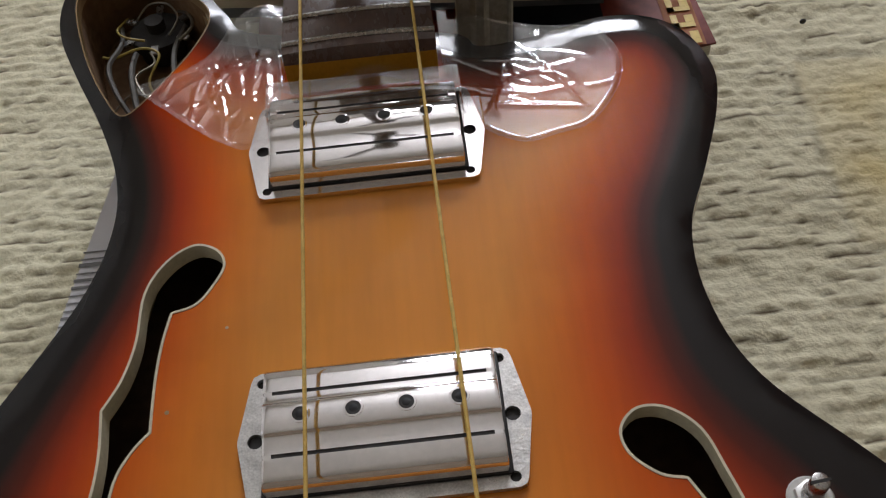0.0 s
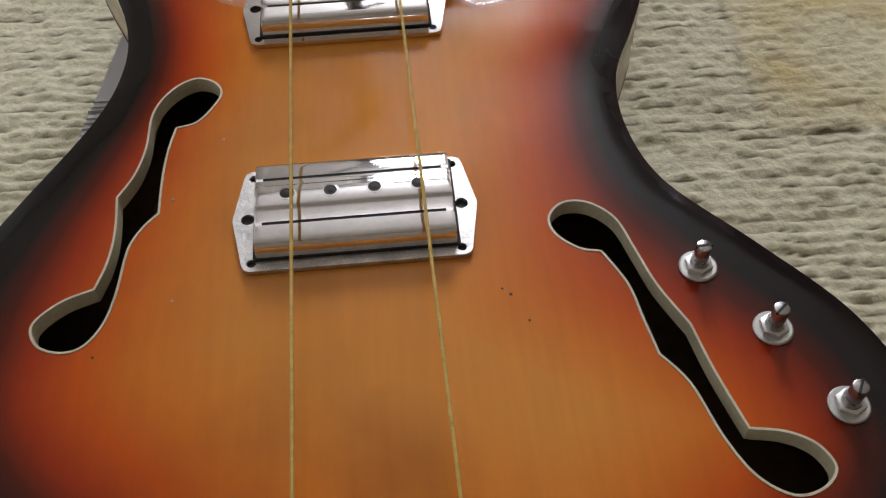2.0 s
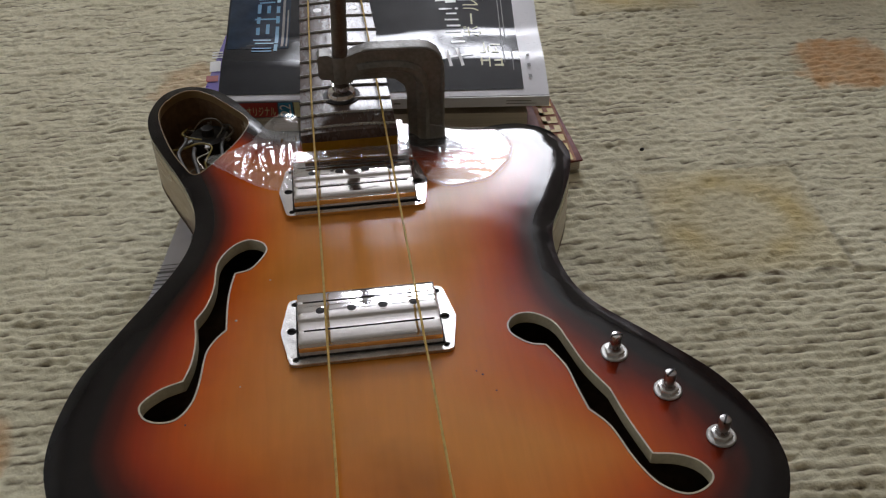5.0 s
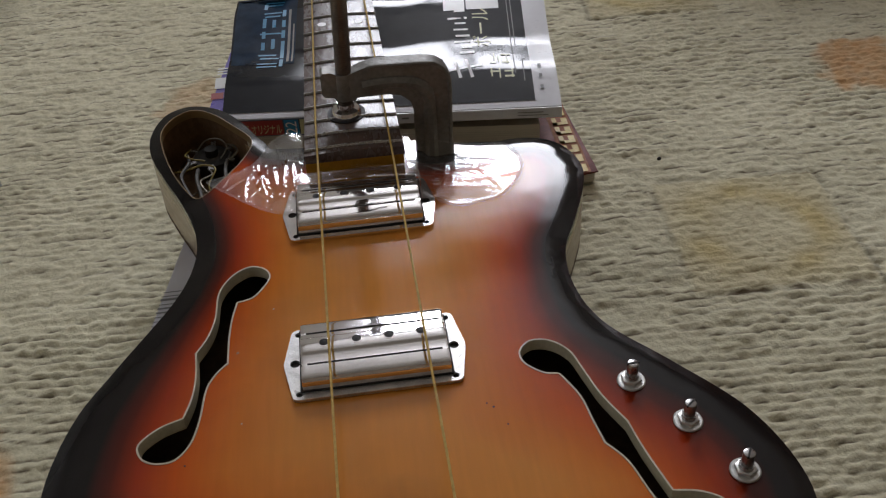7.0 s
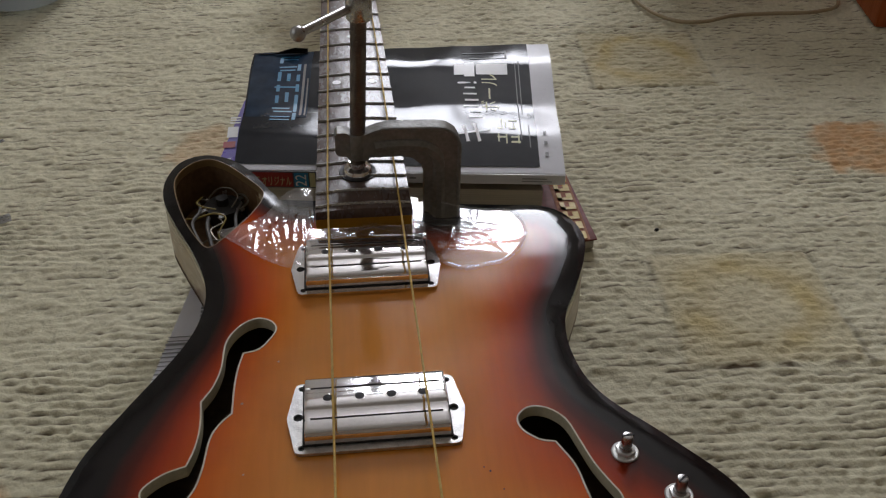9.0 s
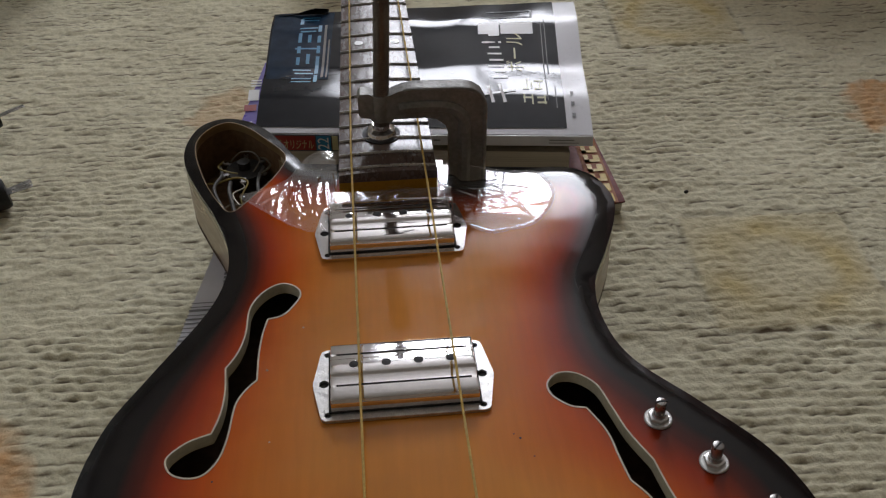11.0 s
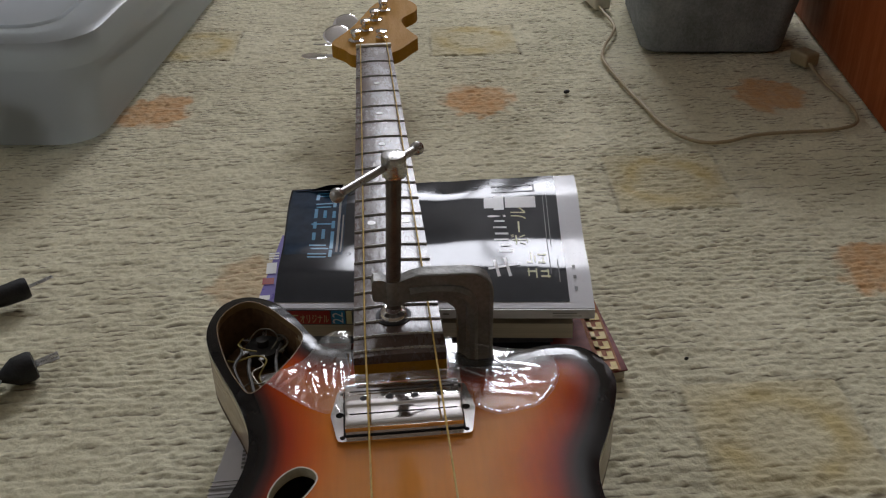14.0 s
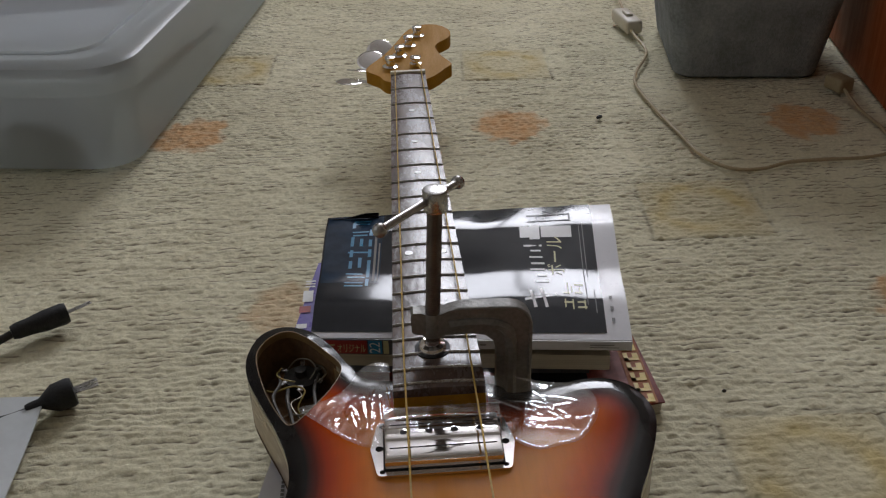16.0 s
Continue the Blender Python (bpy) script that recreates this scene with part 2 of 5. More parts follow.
FILM = clear_film("crumpled_film", haze=0.05, rough=0.06, shine=0.19)
WALL = material("white_plaster", (0.72, 0.71, 0.68), 0.9, vary=0.08, scale=6, bump=0.15, bump_scale=60)
CEIL = material("unseen_ceiling_tone", (0.62, 0.60, 0.57), 0.9, vary=0.12, scale=5, stretch=(1, 8, 1))
DIMWALL = material("dim_unseen_wall", (0.33, 0.26, 0.19), 0.7, vary=0.35, scale=5, stretch=(4, 4, 0.5), bump=0.15, bump_scale=60)
FRAME = material("window_frame_paint", (0.75, 0.75, 0.74), 0.4, vary=0.1)


# ---- making meshes ----
def finish(name, bm, mat, smooth=True):
    me = bpy.data.meshes.new(name)
    bmesh.ops.recalc_face_normals(bm, faces=bm.faces)
    bm.to_mesh(me)
    bm.free()
    if smooth:
        me.polygons.foreach_set("use_smooth", [True] * len(me.polygons))
        me.set_sharp_from_angle(angle=radians(38))
    me.materials.append(mat)
    return me


def thing(name, loc, label, category, group="", kind=""):
    ob = new(name)
    ob.location = loc
    ob.empty_display_size = 0.02
    return tagged(ob, label, category, group, kind)


def origin(ob):
    p = Vector((0, 0, 0))
    while ob:
        p, ob = p + ob.location, ob.parent
    return p


def part(name, bm, mat, parent=None, label="", smooth=True):
    """One mesh, given in world places, as a part of a thing or of a part."""
    if parent:
        bmesh.ops.translate(bm, verts=bm.verts, vec=-origin(parent))
    ob = new(name, finish(name, bm, mat, smooth))
    ob.parent = parent
    if label:
        tagged(ob, label)
    return ob


def solo(name, bm, mat, label, category, group="", kind="", smooth=True):
    """A thing that is one mesh, with its origin at its base."""
    lo = [min(v.co[i] for v in bm.verts) for i in range(3)]
    hi = [max(v.co[i] for v in bm.verts) for i in range(3)]
    base = Vector(((lo[0] + hi[0]) / 2, (lo[1] + hi[1]) / 2, lo[2]))
    bmesh.ops.translate(bm, verts=bm.verts, vec=-base)
    ob = new(name, finish(name, bm, mat, smooth))
    ob.location = base
    return tagged(ob, label, category, group, kind)


def box(lo, hi, bevel=0.0, bm=None, m=None, seg=2):
    bm2 = bmesh.new()
    bmesh.ops.create_cube(bm2, size=1)
    for v in bm2.verts:
        v.co = Vector([(lo[i] + hi[i]) / 2 + v.co[i] * (hi[i] - lo[i]) for i in range(3)])
    if bevel:
        bmesh.ops.bevel(bm2, geom=bm2.edges[:], offset=bevel, segments=seg, affect="EDGES", profile=0.5)
    if m:
        bmesh.ops.transform(bm2, matrix=m, verts=bm2.verts)
    return merge(bm, bm2)


def merge(bm, other):
    if bm is None:
        return other
    me = bpy.data.meshes.new("joined")
    other.to_mesh(me)
    other.free()
    bm.from_mesh(me)
    bpy.data.meshes.remove(me)
    return bm


def rod(a, b, r0, r1=None, seg=20, bm=None, bevel=0.0):
    """A round bar from a to b."""
    a, b = Vector(a), Vector(b)
    bm2 = bmesh.new()
    d = (b - a).length
    m = Matrix.Translation((a + b) / 2) @ (b - a).to_track_quat("Z", "Y").to_matrix().to_4x4()
    bmesh.ops.create_cone(bm2, cap_ends=True, segments=seg, radius1=r0, radius2=r0 if r1 is None else r1, depth=d)
    if bevel:
        rim = [e for e in bm2.edges if abs(e.verts[0].co.z - e.verts[1].co.z) < 1e-6]
        bmesh.ops.bevel(bm2, geom=rim, offset=bevel, segments=2, affect="EDGES", profile=0.5)
    bmesh.ops.transform(bm2, matrix=m, verts=bm2.verts)
    return merge(bm, bm2)


def lathe(profile, place, seg=24, axis=(0, 0, 1), bm=None):
    """A turned shape from (radius, height) pairs."""
    bm2 = bmesh.new()
    rings = []
    for r, z in profile:
        rings.append([bm2.verts.new((r * math.cos(2 * math.pi * k / seg), r * math.sin(2 * math.pi * k / seg), z)) for k in range(seg)])
    for a, b in zip(rings, rings[1:]):
        for k in range(seg):
            bm2.faces.new((a[k], a[(k + 1) % seg], b[(k + 1) % seg], b[k]))
    for ring in (rings[0], rings[-1]):
        bm2.faces.new(ring)
    m = Matrix.Translation(place) @ Vector(axis).to_track_quat("Z", "Y").to_matrix().to_4x4()
    bmesh.ops.transform(bm2, matrix=m, verts=bm2.verts)
    return merge(bm, bm2)


def smooth_path(points, steps=8, closed=False):
    """A Catmull-Rom line through the points."""
    p = [Vector(q) for q in points]
    n, out = len(p), []
    for i in range(n if closed else n - 1):
        a, b, c, d = (p[(i + k) % n] if closed else p[min(max(i + k, 0), n - 1)] for k in (-1, 0, 1, 2))
        for s in range(steps):
            t = s / steps
            out.append(0.5 * ((2 * b) + (c - a) * t + (2 * a - 5 * b + 4 * c - d) * t * t + (3 * b - a - 3 * c + d) * t ** 3))
    return out if closed else out + [p[-1]]


def tube(points, r, seg=8, bm=None, taper=None):
    """A round cord along the points."""
    pts = [Vector(q) for q in points]
    bm2, rings, up = bmesh.new(), [], Vector((0.1, 0.2, 1)).normalized()
    for i, p in enumerate(pts):
        d = (pts[min(i + 1, len(pts) - 1)] - pts[max(i - 1, 0)]).normalized()
        side = d.cross(up)
        side = side.normalized() if side.length > 1e-4 else d.orthogonal().normalized()
        nrm = side.cross(d)
        rr = r * (taper[i] if taper else 1)
        rings.append([bm2.verts.new(p + rr * (math.cos(2 * math.pi * k / seg) * side + math.sin(2 * math.pi * k / seg) * nrm)) for k in range(seg)])
    for a, b in zip(rings, rings[1:]):
        for k in range(seg):
            bm2.faces.new((a[k], a[(k + 1) % seg], b[(k + 1) % seg], b[k]))
    bm2.faces.new(rings[0]), bm2.faces.new(rings[-1])
    return merge(bm, bm2)


def dense(loop, step):
    """The closed 2D loop, cut into pieces no longer than step."""
    out = []
    for a, b in zip(loop, loop[1:] + loop[:1]):
        k = max(1, math.ceil((Vector(b) - Vector(a)).length / step))
        out += [Vector(a).lerp(Vector(b), i / k) for i in range(k)]
    return out


def within(points, loop):
    """Which of the 2D points lie inside the loop."""
    x, y = points[:, 0], points[:, 1]
    inside = np.zeros(len(points), bool)
    for (x0, y0), (x1, y1) in zip(loop, np.roll(loop, -1, 0)):
        if y0 != y1:
            inside ^= ((y0 > y) != (y1 > y)) & (x < (x1 - x0) * (y - y0) / (y1 - y0) + x0)
    return inside


def gap_to(points, loop):
    """Distance of the 2D points to the loop."""
    best = np.full(len(points), 9.0)
    for a, b in zip(loop, np.roll(loop, -1, 0)):
        d = b - a
        t = np.clip(((points - a) @ d) / (d @ d + 1e-15), 0, 1)
        best = np.minimum(best, np.hypot(*(points - a - t[:, None] * d).T))
    return best


def plate(outline, holes, z0, z1, step=0.0, walls=True):
    """A flat piece with holes between two heights; step: the grid of its top. Returns the mesh and its top's vertex count."""
    from mathutils.geometry import delaunay_2d_cdt
    loops = [np.array([tuple(v)[:2] for v in loop]) for loop in (outline, *holes)]
    verts, edges = [], []
    for loop in loops:
        k = len(verts)
        verts += [Vector(v) for v in loop]
        edges += [(k + i, k + (i + 1) % len(loop)) for i in range(len(loop))]
    if step:
        lo, hi = loops[0].min(0), loops[0].max(0)
        gx, gy = np.meshgrid(np.arange(lo[0], hi[0], step), np.arange(lo[1], hi[1], step))
        g = np.stack([(gx + (np.arange(gx.shape[0]) % 2)[:, None] * step / 2).ravel(), gy.ravel()], 1)
        keep = within(g, loops[0]) & (gap_to(g, loops[0]) > step * 0.5)
        for loop in loops[1:]:
            keep &= ~within(g, loop) & (gap_to(g, loop) > step * 0.5)
        verts += [Vector(v) for v in g[keep]]
    co, _, faces, *_ = delaunay_2d_cdt(verts, edges, [], 0, 1e-7)
    xy = np.array([tuple(v) for v in co])
    mid = np.array([xy[list(f)].mean(0) for f in faces])
    keep = within(mid, loops[0])
    for loop in loops[1:]:
        keep &= ~within(mid, loop)
    bm = bmesh.new()
    top = [bm.verts.new((x, y, z1)) for x, y in xy]
    low = [bm.verts.new((x, y, z0)) for x, y in xy] if walls else None
    for f, k in zip(faces, keep):
        if k:
            bm.faces.new([top[i] for i in f])
            if walls:
                bm.faces.new([low[i] for i in reversed(f)])
    if walls:
        bm.verts.index_update()
        n = len(top)
        for e in [e for e in bm.edges if len(e.link_faces) == 1 and e.verts[0].index < n and e.verts[1].index < n]:
            i, j = e.verts[0].index, e.verts[1].index
            bm.faces.new((top[i], top[j], low[j], low[i]))
    bmesh.ops.delete(bm, geom=[v for v in bm.verts if not v.link_faces], context="VERTS")
    return bm


def band(loop, z0, z1, thick, inward=True):
    """A strip of that thickness that follows a closed 2D loop."""
    pts = [Vector(v) for v in loop]
    n = len(pts)
    area = sum(pts[i].x * pts[(i + 1) % n].y - pts[(i + 1) % n].x * pts[i].y for i in range(n))
    sign = (1 if area > 0 else -1) * (1 if inward else -1)
    bm, rows = bmesh.new(), []
    for i in range(n):
        d = (pts[(i + 1) % n] - pts[i - 1]).normalized()
        q = pts[i] + Vector((-d.y, d.x)) * thick * sign
        rows.append([bm.verts.new((*p, z)) for p, z in ((pts[i], z0), (pts[i], z1), (q, z1), (q, z0))])
    for i in range(n):
        a, b = rows[i], rows[(i + 1) % n]
        for k in range(4):
            bm.faces.new((a[k], b[k], b[(k + 1) % 4], a[(k + 1) % 4]))
    return bm


# ---- the room ----
x0, x1, y0, y1, top_z = ROOM


def wall_with_opening(name, axis, at, a0, a1, thick, opening=None, mat=WALL, label="plain white plaster wall of the room"):
    """An upright wall along x or y, with one opening through it."""
    bm = None
    cuts = [(a0, a1, 0, top_z)]
    if opening:
        b0, b1, c0, c1 = opening
        cuts = [(a0, b0, 0, top_z), (b1, a1, 0, top_z), (b0, b1, 0, c0), (b0, b1, c1, top_z)]
    for p, q, lo, hi in cuts:
        if axis == "x":
            bm = box((p, min(at, at + thick), lo), (q, max(at, at + thick), hi), bm=bm)
        else:
            bm = box((min(at, at + thick), p, lo), (max(at, at + thick), q, hi), bm=bm)
    return solo(name, bm, mat, label, "wall", kind="structure", smooth=False)


# unseen walls and ceiling close the room; their tones set fill and reflections
wall_with_opening("wall_north", "x", y1, x0 - 0.15, x1 + 0.15, 0.15, WIN)
wall_with_opening("wall_south", "x", y0, x0 - 0.15, x1 + 0.15, -0.15, None, DIMWALL, "dim brown unseen wall, toned to cut fill and darken reflections")
wall_with_opening("wall_west", "y", x0, y0, y1, -0.15, FILL_OPENING)
wall_with_opening("wall_east", "y", x1, y0, y1, 0.15, None, DIMWALL, "dim brown unseen wall, toned to cut fill and darken reflections")
solo("ceiling", box((x0 - 0.15, y0 - 0.15, top_z), (x1 + 0.15, y1 + 0.15, top_z + 0.1)), CEIL, "plain pale unseen ceiling, toned for fill and reflections", "ceiling", kind="structure", smooth=False)


def window_frame(name, axis, at, opening):
    a0, a1, c0, c1 = opening
    w, d = 0.045, 0.05
    bm = None
    strips = ((a0, a0 + w, c0, c1), (a1 - w, a1, c0, c1), (a0 + w, a1 - w, c0, c0 + w), (a0 + w, a1 - w, c1 - w, c1), ((a0 + a1) / 2 - w / 2, (a0 + a1) / 2 + w / 2, c0 + w, c1 - w))
    for p, q, lo, hi in strips:
        if axis == "x":
            bm = box((p, at, lo), (q, at + d, hi), 0.004, bm)
        else:
            bm = box((at - d, p, lo), (at, q, hi), 0.004, bm)
    return solo(name, bm, FRAME, "white painted window frame in the wall", "window", kind="structure")


window_frame("window_1", "x", y1 - 0.01, WIN)
# frame of the added fill opening in the side wall
window_frame("fill_opening_frame", "y", x0 + 0.01, FILL_OPENING)


def carpet():
    """Ribbed loop-pile carpet: rows of short tufts, with dyed discs and sculpted squares."""
    fx, fy, st = (-0.56, 0.72), (-0.92, 0.78), 0.0017
    xs, ys = np.arange(fx[0], fx[1] + st / 2, st), np.arange(fy[0], fy[1] + st / 2, st)
    gx, gy = np.meshgrid(xs, ys)
    ca, sa = math.cos(CARPET_TURN), math.sin(CARPET_TURN)
    u, v = gx * ca + gy * sa, -gx * sa + gy * ca
    rng = np.random.default_rng(3)

    def value_noise(px, py, cell):
        table = rng.random((256, 256))
        a, b = px / cell + 900, py / cell + 900
        i, j = np.floor(a).astype(int), np.floor(b).astype(int)
        f, g = a - i, b - j
        f, g = f * f * (3 - 2 * f), g * g * (3 - 2 * g)
        t = lambda p, q: table[p % 256, q % 256]
        return (t(i, j) * (1 - f) + t(i + 1, j) * f) * (1 - g) + (t(i, j + 1) * (1 - f) + t(i + 1, j + 1) * f) * g

    wob = (value_noise(u, v, 0.05) - 0.5) * 0.005 + (value_noise(u, v, 0.012) - 0.5) * 0.0024
    pitch = 0.0066
    row = (v + wob) / pitch
    ridge = np.abs(np.sin(np.pi * row)) ** 0.7
    crease = ridge.copy()
    k, k2 = np.floor(row), np.floor(row + 0.5)
    ridge = ridge * (0.55 + 0.45 * value_noise(u, k * 0.019, 0.019))
    along = u + 0.013 * np.sin(k * 12.9898) + (value_noise(u, v, 0.02) - 0.5) * 0.008
    tuft = np.abs(np.sin(np.pi * along / 0.013)) ** 0.6
    broken = np.clip(value_noise(u, v * 2.2, 0.022) * 1.7 - 0.45, 0, 1)
    flat = np.clip(value_noise(u, v, 0.08) * 1.6 - 0.2 + 0.3 * np.clip((gx - 0.05) / 0.3, -0.6, 0.6), 0.35, 1)
    disc, square = np.zeros_like(gx), np.zeros_like(gx)
    for num, (cx, cy) in enumerate(DISCS):
        du, dv = (gx - cx) * ca + (gy - cy) * sa, -(gx - cx) * sa + (gy - cy) * ca
        r = np.hypot(du, dv * 0.9) + (value_noise(gx, gy, 0.012) - 0.5) * 0.02
        disc = np.maximum(disc, np.clip((0.047 - r) / 0.012, 0, 1) * (0.62 + 0.3 * value_noise(u, v, 0.007)) * (0.45 if num == 5 else 1.0))
    seam = np.zeros_like(gx)
    for cx, cy in SQUARES:
        du, dv = (gx - cx) * ca + (gy - cy) * sa, -(gx - cx) * sa + (gy - cy) * ca
        m = np.maximum(np.abs(du), np.abs(dv))
        r = np.hypot(du, dv)
        inside = np.clip((0.060 - m) / 0.004, 0, 1)
        ring = np.exp(-((r - 0.042) / 0.012) ** 2)
        square = np.maximum(square, inside * (0.28 + 1.0 * ring * value_noise(gx, gy, 0.02)))
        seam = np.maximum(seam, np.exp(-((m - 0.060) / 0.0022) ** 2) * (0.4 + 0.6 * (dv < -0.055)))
    h = 0.0028 * ridge * flat * (0.50 + 0.50 * tuft) + 0.0013 * broken + 0.0019 * value_noise(gx, gy, 0.0045)
    h = h - 0.003 * seam * value_noise(gx, gy, 0.01) - 0.0048
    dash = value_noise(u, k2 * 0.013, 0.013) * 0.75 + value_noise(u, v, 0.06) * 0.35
    # mask of the painted shade in the creases; the square seams darken too
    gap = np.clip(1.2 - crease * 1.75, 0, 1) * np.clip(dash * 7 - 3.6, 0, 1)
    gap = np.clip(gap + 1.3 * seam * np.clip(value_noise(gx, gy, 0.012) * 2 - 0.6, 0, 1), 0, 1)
    n, mrow = len(ys), len(xs)
    co = np.stack([gx, gy, h], -1).reshape(-1, 3)
    idx = np.arange(n * mrow).reshape(n, mrow)
    quads = np.stack([idx[:-1, :-1], idx[:-1, 1:], idx[1:, 1:], idx[1:, :-1]], -1).reshape(-1, 4)
    ox0, ox1, oy0, oy1 = x0 - 0.1, x1 + 0.1, y0 - 0.1, y1 + 0.1
    a0, a1, b0, b1 = xs[0], xs[-1], ys[0], ys[-1]
    z = -0.003
    extra = np.array([(ox0, oy0, z), (ox1, oy0, z), (ox1, oy1, z), (ox0, oy1, z), (a0, b0, z), (a1, b0, z), (a1, b1, z), (a0, b1, z)])
    e = len(co) + np.array([[0, 1, 5, 4], [1, 2, 6, 5], [2, 3, 7, 6], [3, 0, 4, 7]])
    co, quads = np.concatenate([co, extra]), np.concatenate([quads, e])
    me = bpy.data.meshes.new("floor")
    me.vertices.add(len(co)), me.loops.add(quads.size), me.polygons.add(len(quads))
    me.vertices.foreach_set("co", co.ravel())
    me.loops.foreach_set("vertex_index", quads.ravel())
    me.polygons.foreach_set("loop_start", np.arange(0, quads.size, 4))
    me.update(calc_edges=True)
    me.polygons.foreach_set("use_smooth", np.ones(len(quads), bool))
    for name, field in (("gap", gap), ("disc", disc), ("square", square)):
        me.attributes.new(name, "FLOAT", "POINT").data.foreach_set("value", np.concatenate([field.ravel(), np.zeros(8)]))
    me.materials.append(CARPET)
    return tagged(new("floor", me), "cream ribbed loop-pile carpet with faded orange discs", "carpet", kind="structure")


carpet()

# ---- the bass guitar: z of its top, and its outline in metres from the nut ----
ZT = 0.088
DEEP = 0.039
OUTLINE = [(x / 1000, y / 1000) for x, y in (
    (-40, -489), (-55, -474), (-69, -449), (-84, -431), (-102, -424), (-117, -432), (-124, -454), (-122, -477), (-112, -503), (-99, -532), (-90, -560), (-89, -585), (-97, -613),
    (-120, -655), (-135, -685), (-142, -722), (-136, -752), (-118, -778), (-92, -800), (-48, -822), (0, -832), (62, -838), (112, -828), (145, -808), (163, -781),
    (165, -755), (155, -724), (133, -694), (109, -664), (101, -636), (103, -608), (114, -583), (125, -556), (129, -535), (123, -514), (110, -503), (92, -501), (70, -507), (45, -510), (32, -500))]
body_line = [v for v in smooth_path(OUTLINE, 6, True)]
F_LEFT = [[(x / 1000, y / 1000) for x, y in run] for run in (
    ((-65, -621), (-58, -619), (-53, -613), (-49, -604), (-52, -597), (-60, -594), (-69, -600), (-75, -612), (-76, -630), (-79, -643), (-84, -653)),
    ((-84, -653), (-83, -668), (-84, -681), (-87, -692)),
    ((-87, -692), (-97, -696), (-105, -704), (-103, -712), (-96, -716), (-88, -715), (-82, -707), (-79, -695), (-77, -677), (-73, -668), (-68, -662)),
    ((-68, -662), (-68, -645), (-67, -632), (-65, -621)))]
F_RIGHT = [[(x / 1000, y / 1000) for x, y in run] for run in (
    ((80, -694), (73, -692), (66, -685), (65, -677), (71, -671), (80, -672), (88, -680), (92, -694), (96, -709), (103, -725)),
    ((103, -725), (106, -742), (111, -762)),
    ((111, -762), (121, -764), (129, -769), (132, -777), (126, -783), (117, -784), (108, -777), (102, -764), (97, -746), (90, -735)),
    ((90, -735), (88, -722), (86, -708), (80, -694)))]


def runs(some):
    """A closed loop of smooth runs that meet in corners."""
    out = []
    for run in some:
        out += smooth_path([Vector(p) for p in run], 5)[:-1]
    return out


f_left, f_right = runs(F_LEFT), runs(F_RIGHT)
cavity = smooth_path([Vector((x / 1000, y / 1000)) for x, y in ((-118, -458), (-112, -439), (-100, -431), (-87, -438), (-73, -455), (-61, -474), (-66, -494), (-78, -514), (-90, -529), (-99, -518), (-110, -492))], 5, True)
P1, P2 = (-0.0005, -0.5572), (-0.0005, -0.6697)

guitar = thing("bass_guitar", (0, -0.64, ZT - DEEP), "sunburst semi-hollow bass guitar body and neck, partly stripped of its parts", "bass guitar")


def guitar_top():
    routes = [[Vector((c[0] + sx * 0.029, c[1] + sy * 0.014)) for sx, sy in ((-1, -1), (1, -1), (1, 1), (-1, 1))] for c in (P1, P2)]
    bm = plate(body_line, [f_left, f_right, cavity, *routes], ZT - 0.005, ZT, 0.0055)
    loop = np.array([tuple(v) for v in body_line])
    bm.verts.ensure_lookup_table()
    d = gap_to(np.array([(v.co.x, v.co.y) for v in bm.verts]), loop)
    for v, g in zip(bm.verts, d):
        if v.co.z > ZT - 0.001 and g < 0.006:
            v.co.z -= 0.0013 * (1 - g / 0.006) ** 2
    lay = bm.verts.layers.float.new("edge")
    for v, g in zip(bm.verts, d):
        # the black and red bands are slimmer round the waist and horns
        wide = 0.60 + 0.40 * min(1.0, max(0.0, (-0.625 - v.co.y) / 0.085))
        tail = min(1.0, max(0.0, (-0.72 - v.co.y) / 0.06)) * min(1.0, max(0.0, 1.9 - abs(v.co.x - 0.01) / 0.055))
        v[lay] = g / (wide * (1 - 0.28 * tail))
    return part("top", bm, BURST, guitar, "sunburst lacquer, amber centre to black rim")


guitar_top()
part("side", band(body_line, ZT - DEEP, ZT - 0.0095, 0.005), SIDE, guitar, "orange-brown lacquered wooden side")
part("binding", band([Vector(v) for v in body_line], ZT - 0.0095, ZT - 0.0042, 0.0045), CREAM, guitar, "cream edge binding")
part("back", plate(body_line, [], ZT - DEEP - 0.0028, ZT - DEEP + 0.002, 0.02), INSIDE, guitar)
part("centre_block", box((-0.035, -0.825, ZT - DEEP + 0.003), (0.045, -0.52, ZT - 0.018)), INSIDE, guitar)
for hole in (f_left, f_right):
    part("f_hole_binding", band(hole, ZT - 0.0062, ZT + 0.0003, 0.0008), CREAM, guitar, "cream binding of the f-hole")
part("cavity_wall", band(cavity, ZT - DEEP + 0.003, ZT - 0.0055, 0.002, False), CAVITY, guitar, "bare brown wood inside the open horn")
part("cavity_floor", plate(cavity, [], ZT - DEEP + 0.0024, ZT - DEEP + 0.0045, 0.02), CAVITY, guitar, "bare brown wood floor of the open horn")
part("cavity_edge", band(cavity, ZT - 0.0052, ZT + 0.0002, 0.0005), SIDE, guitar, "pale raw edge of the lacquered top")


# neck
def half_width(y):
    return 0.0182 + (0.0277 - 0.0182) * (-y / 0.522)


FB_END, FB_Z = -0.527, ZT + 0.0205


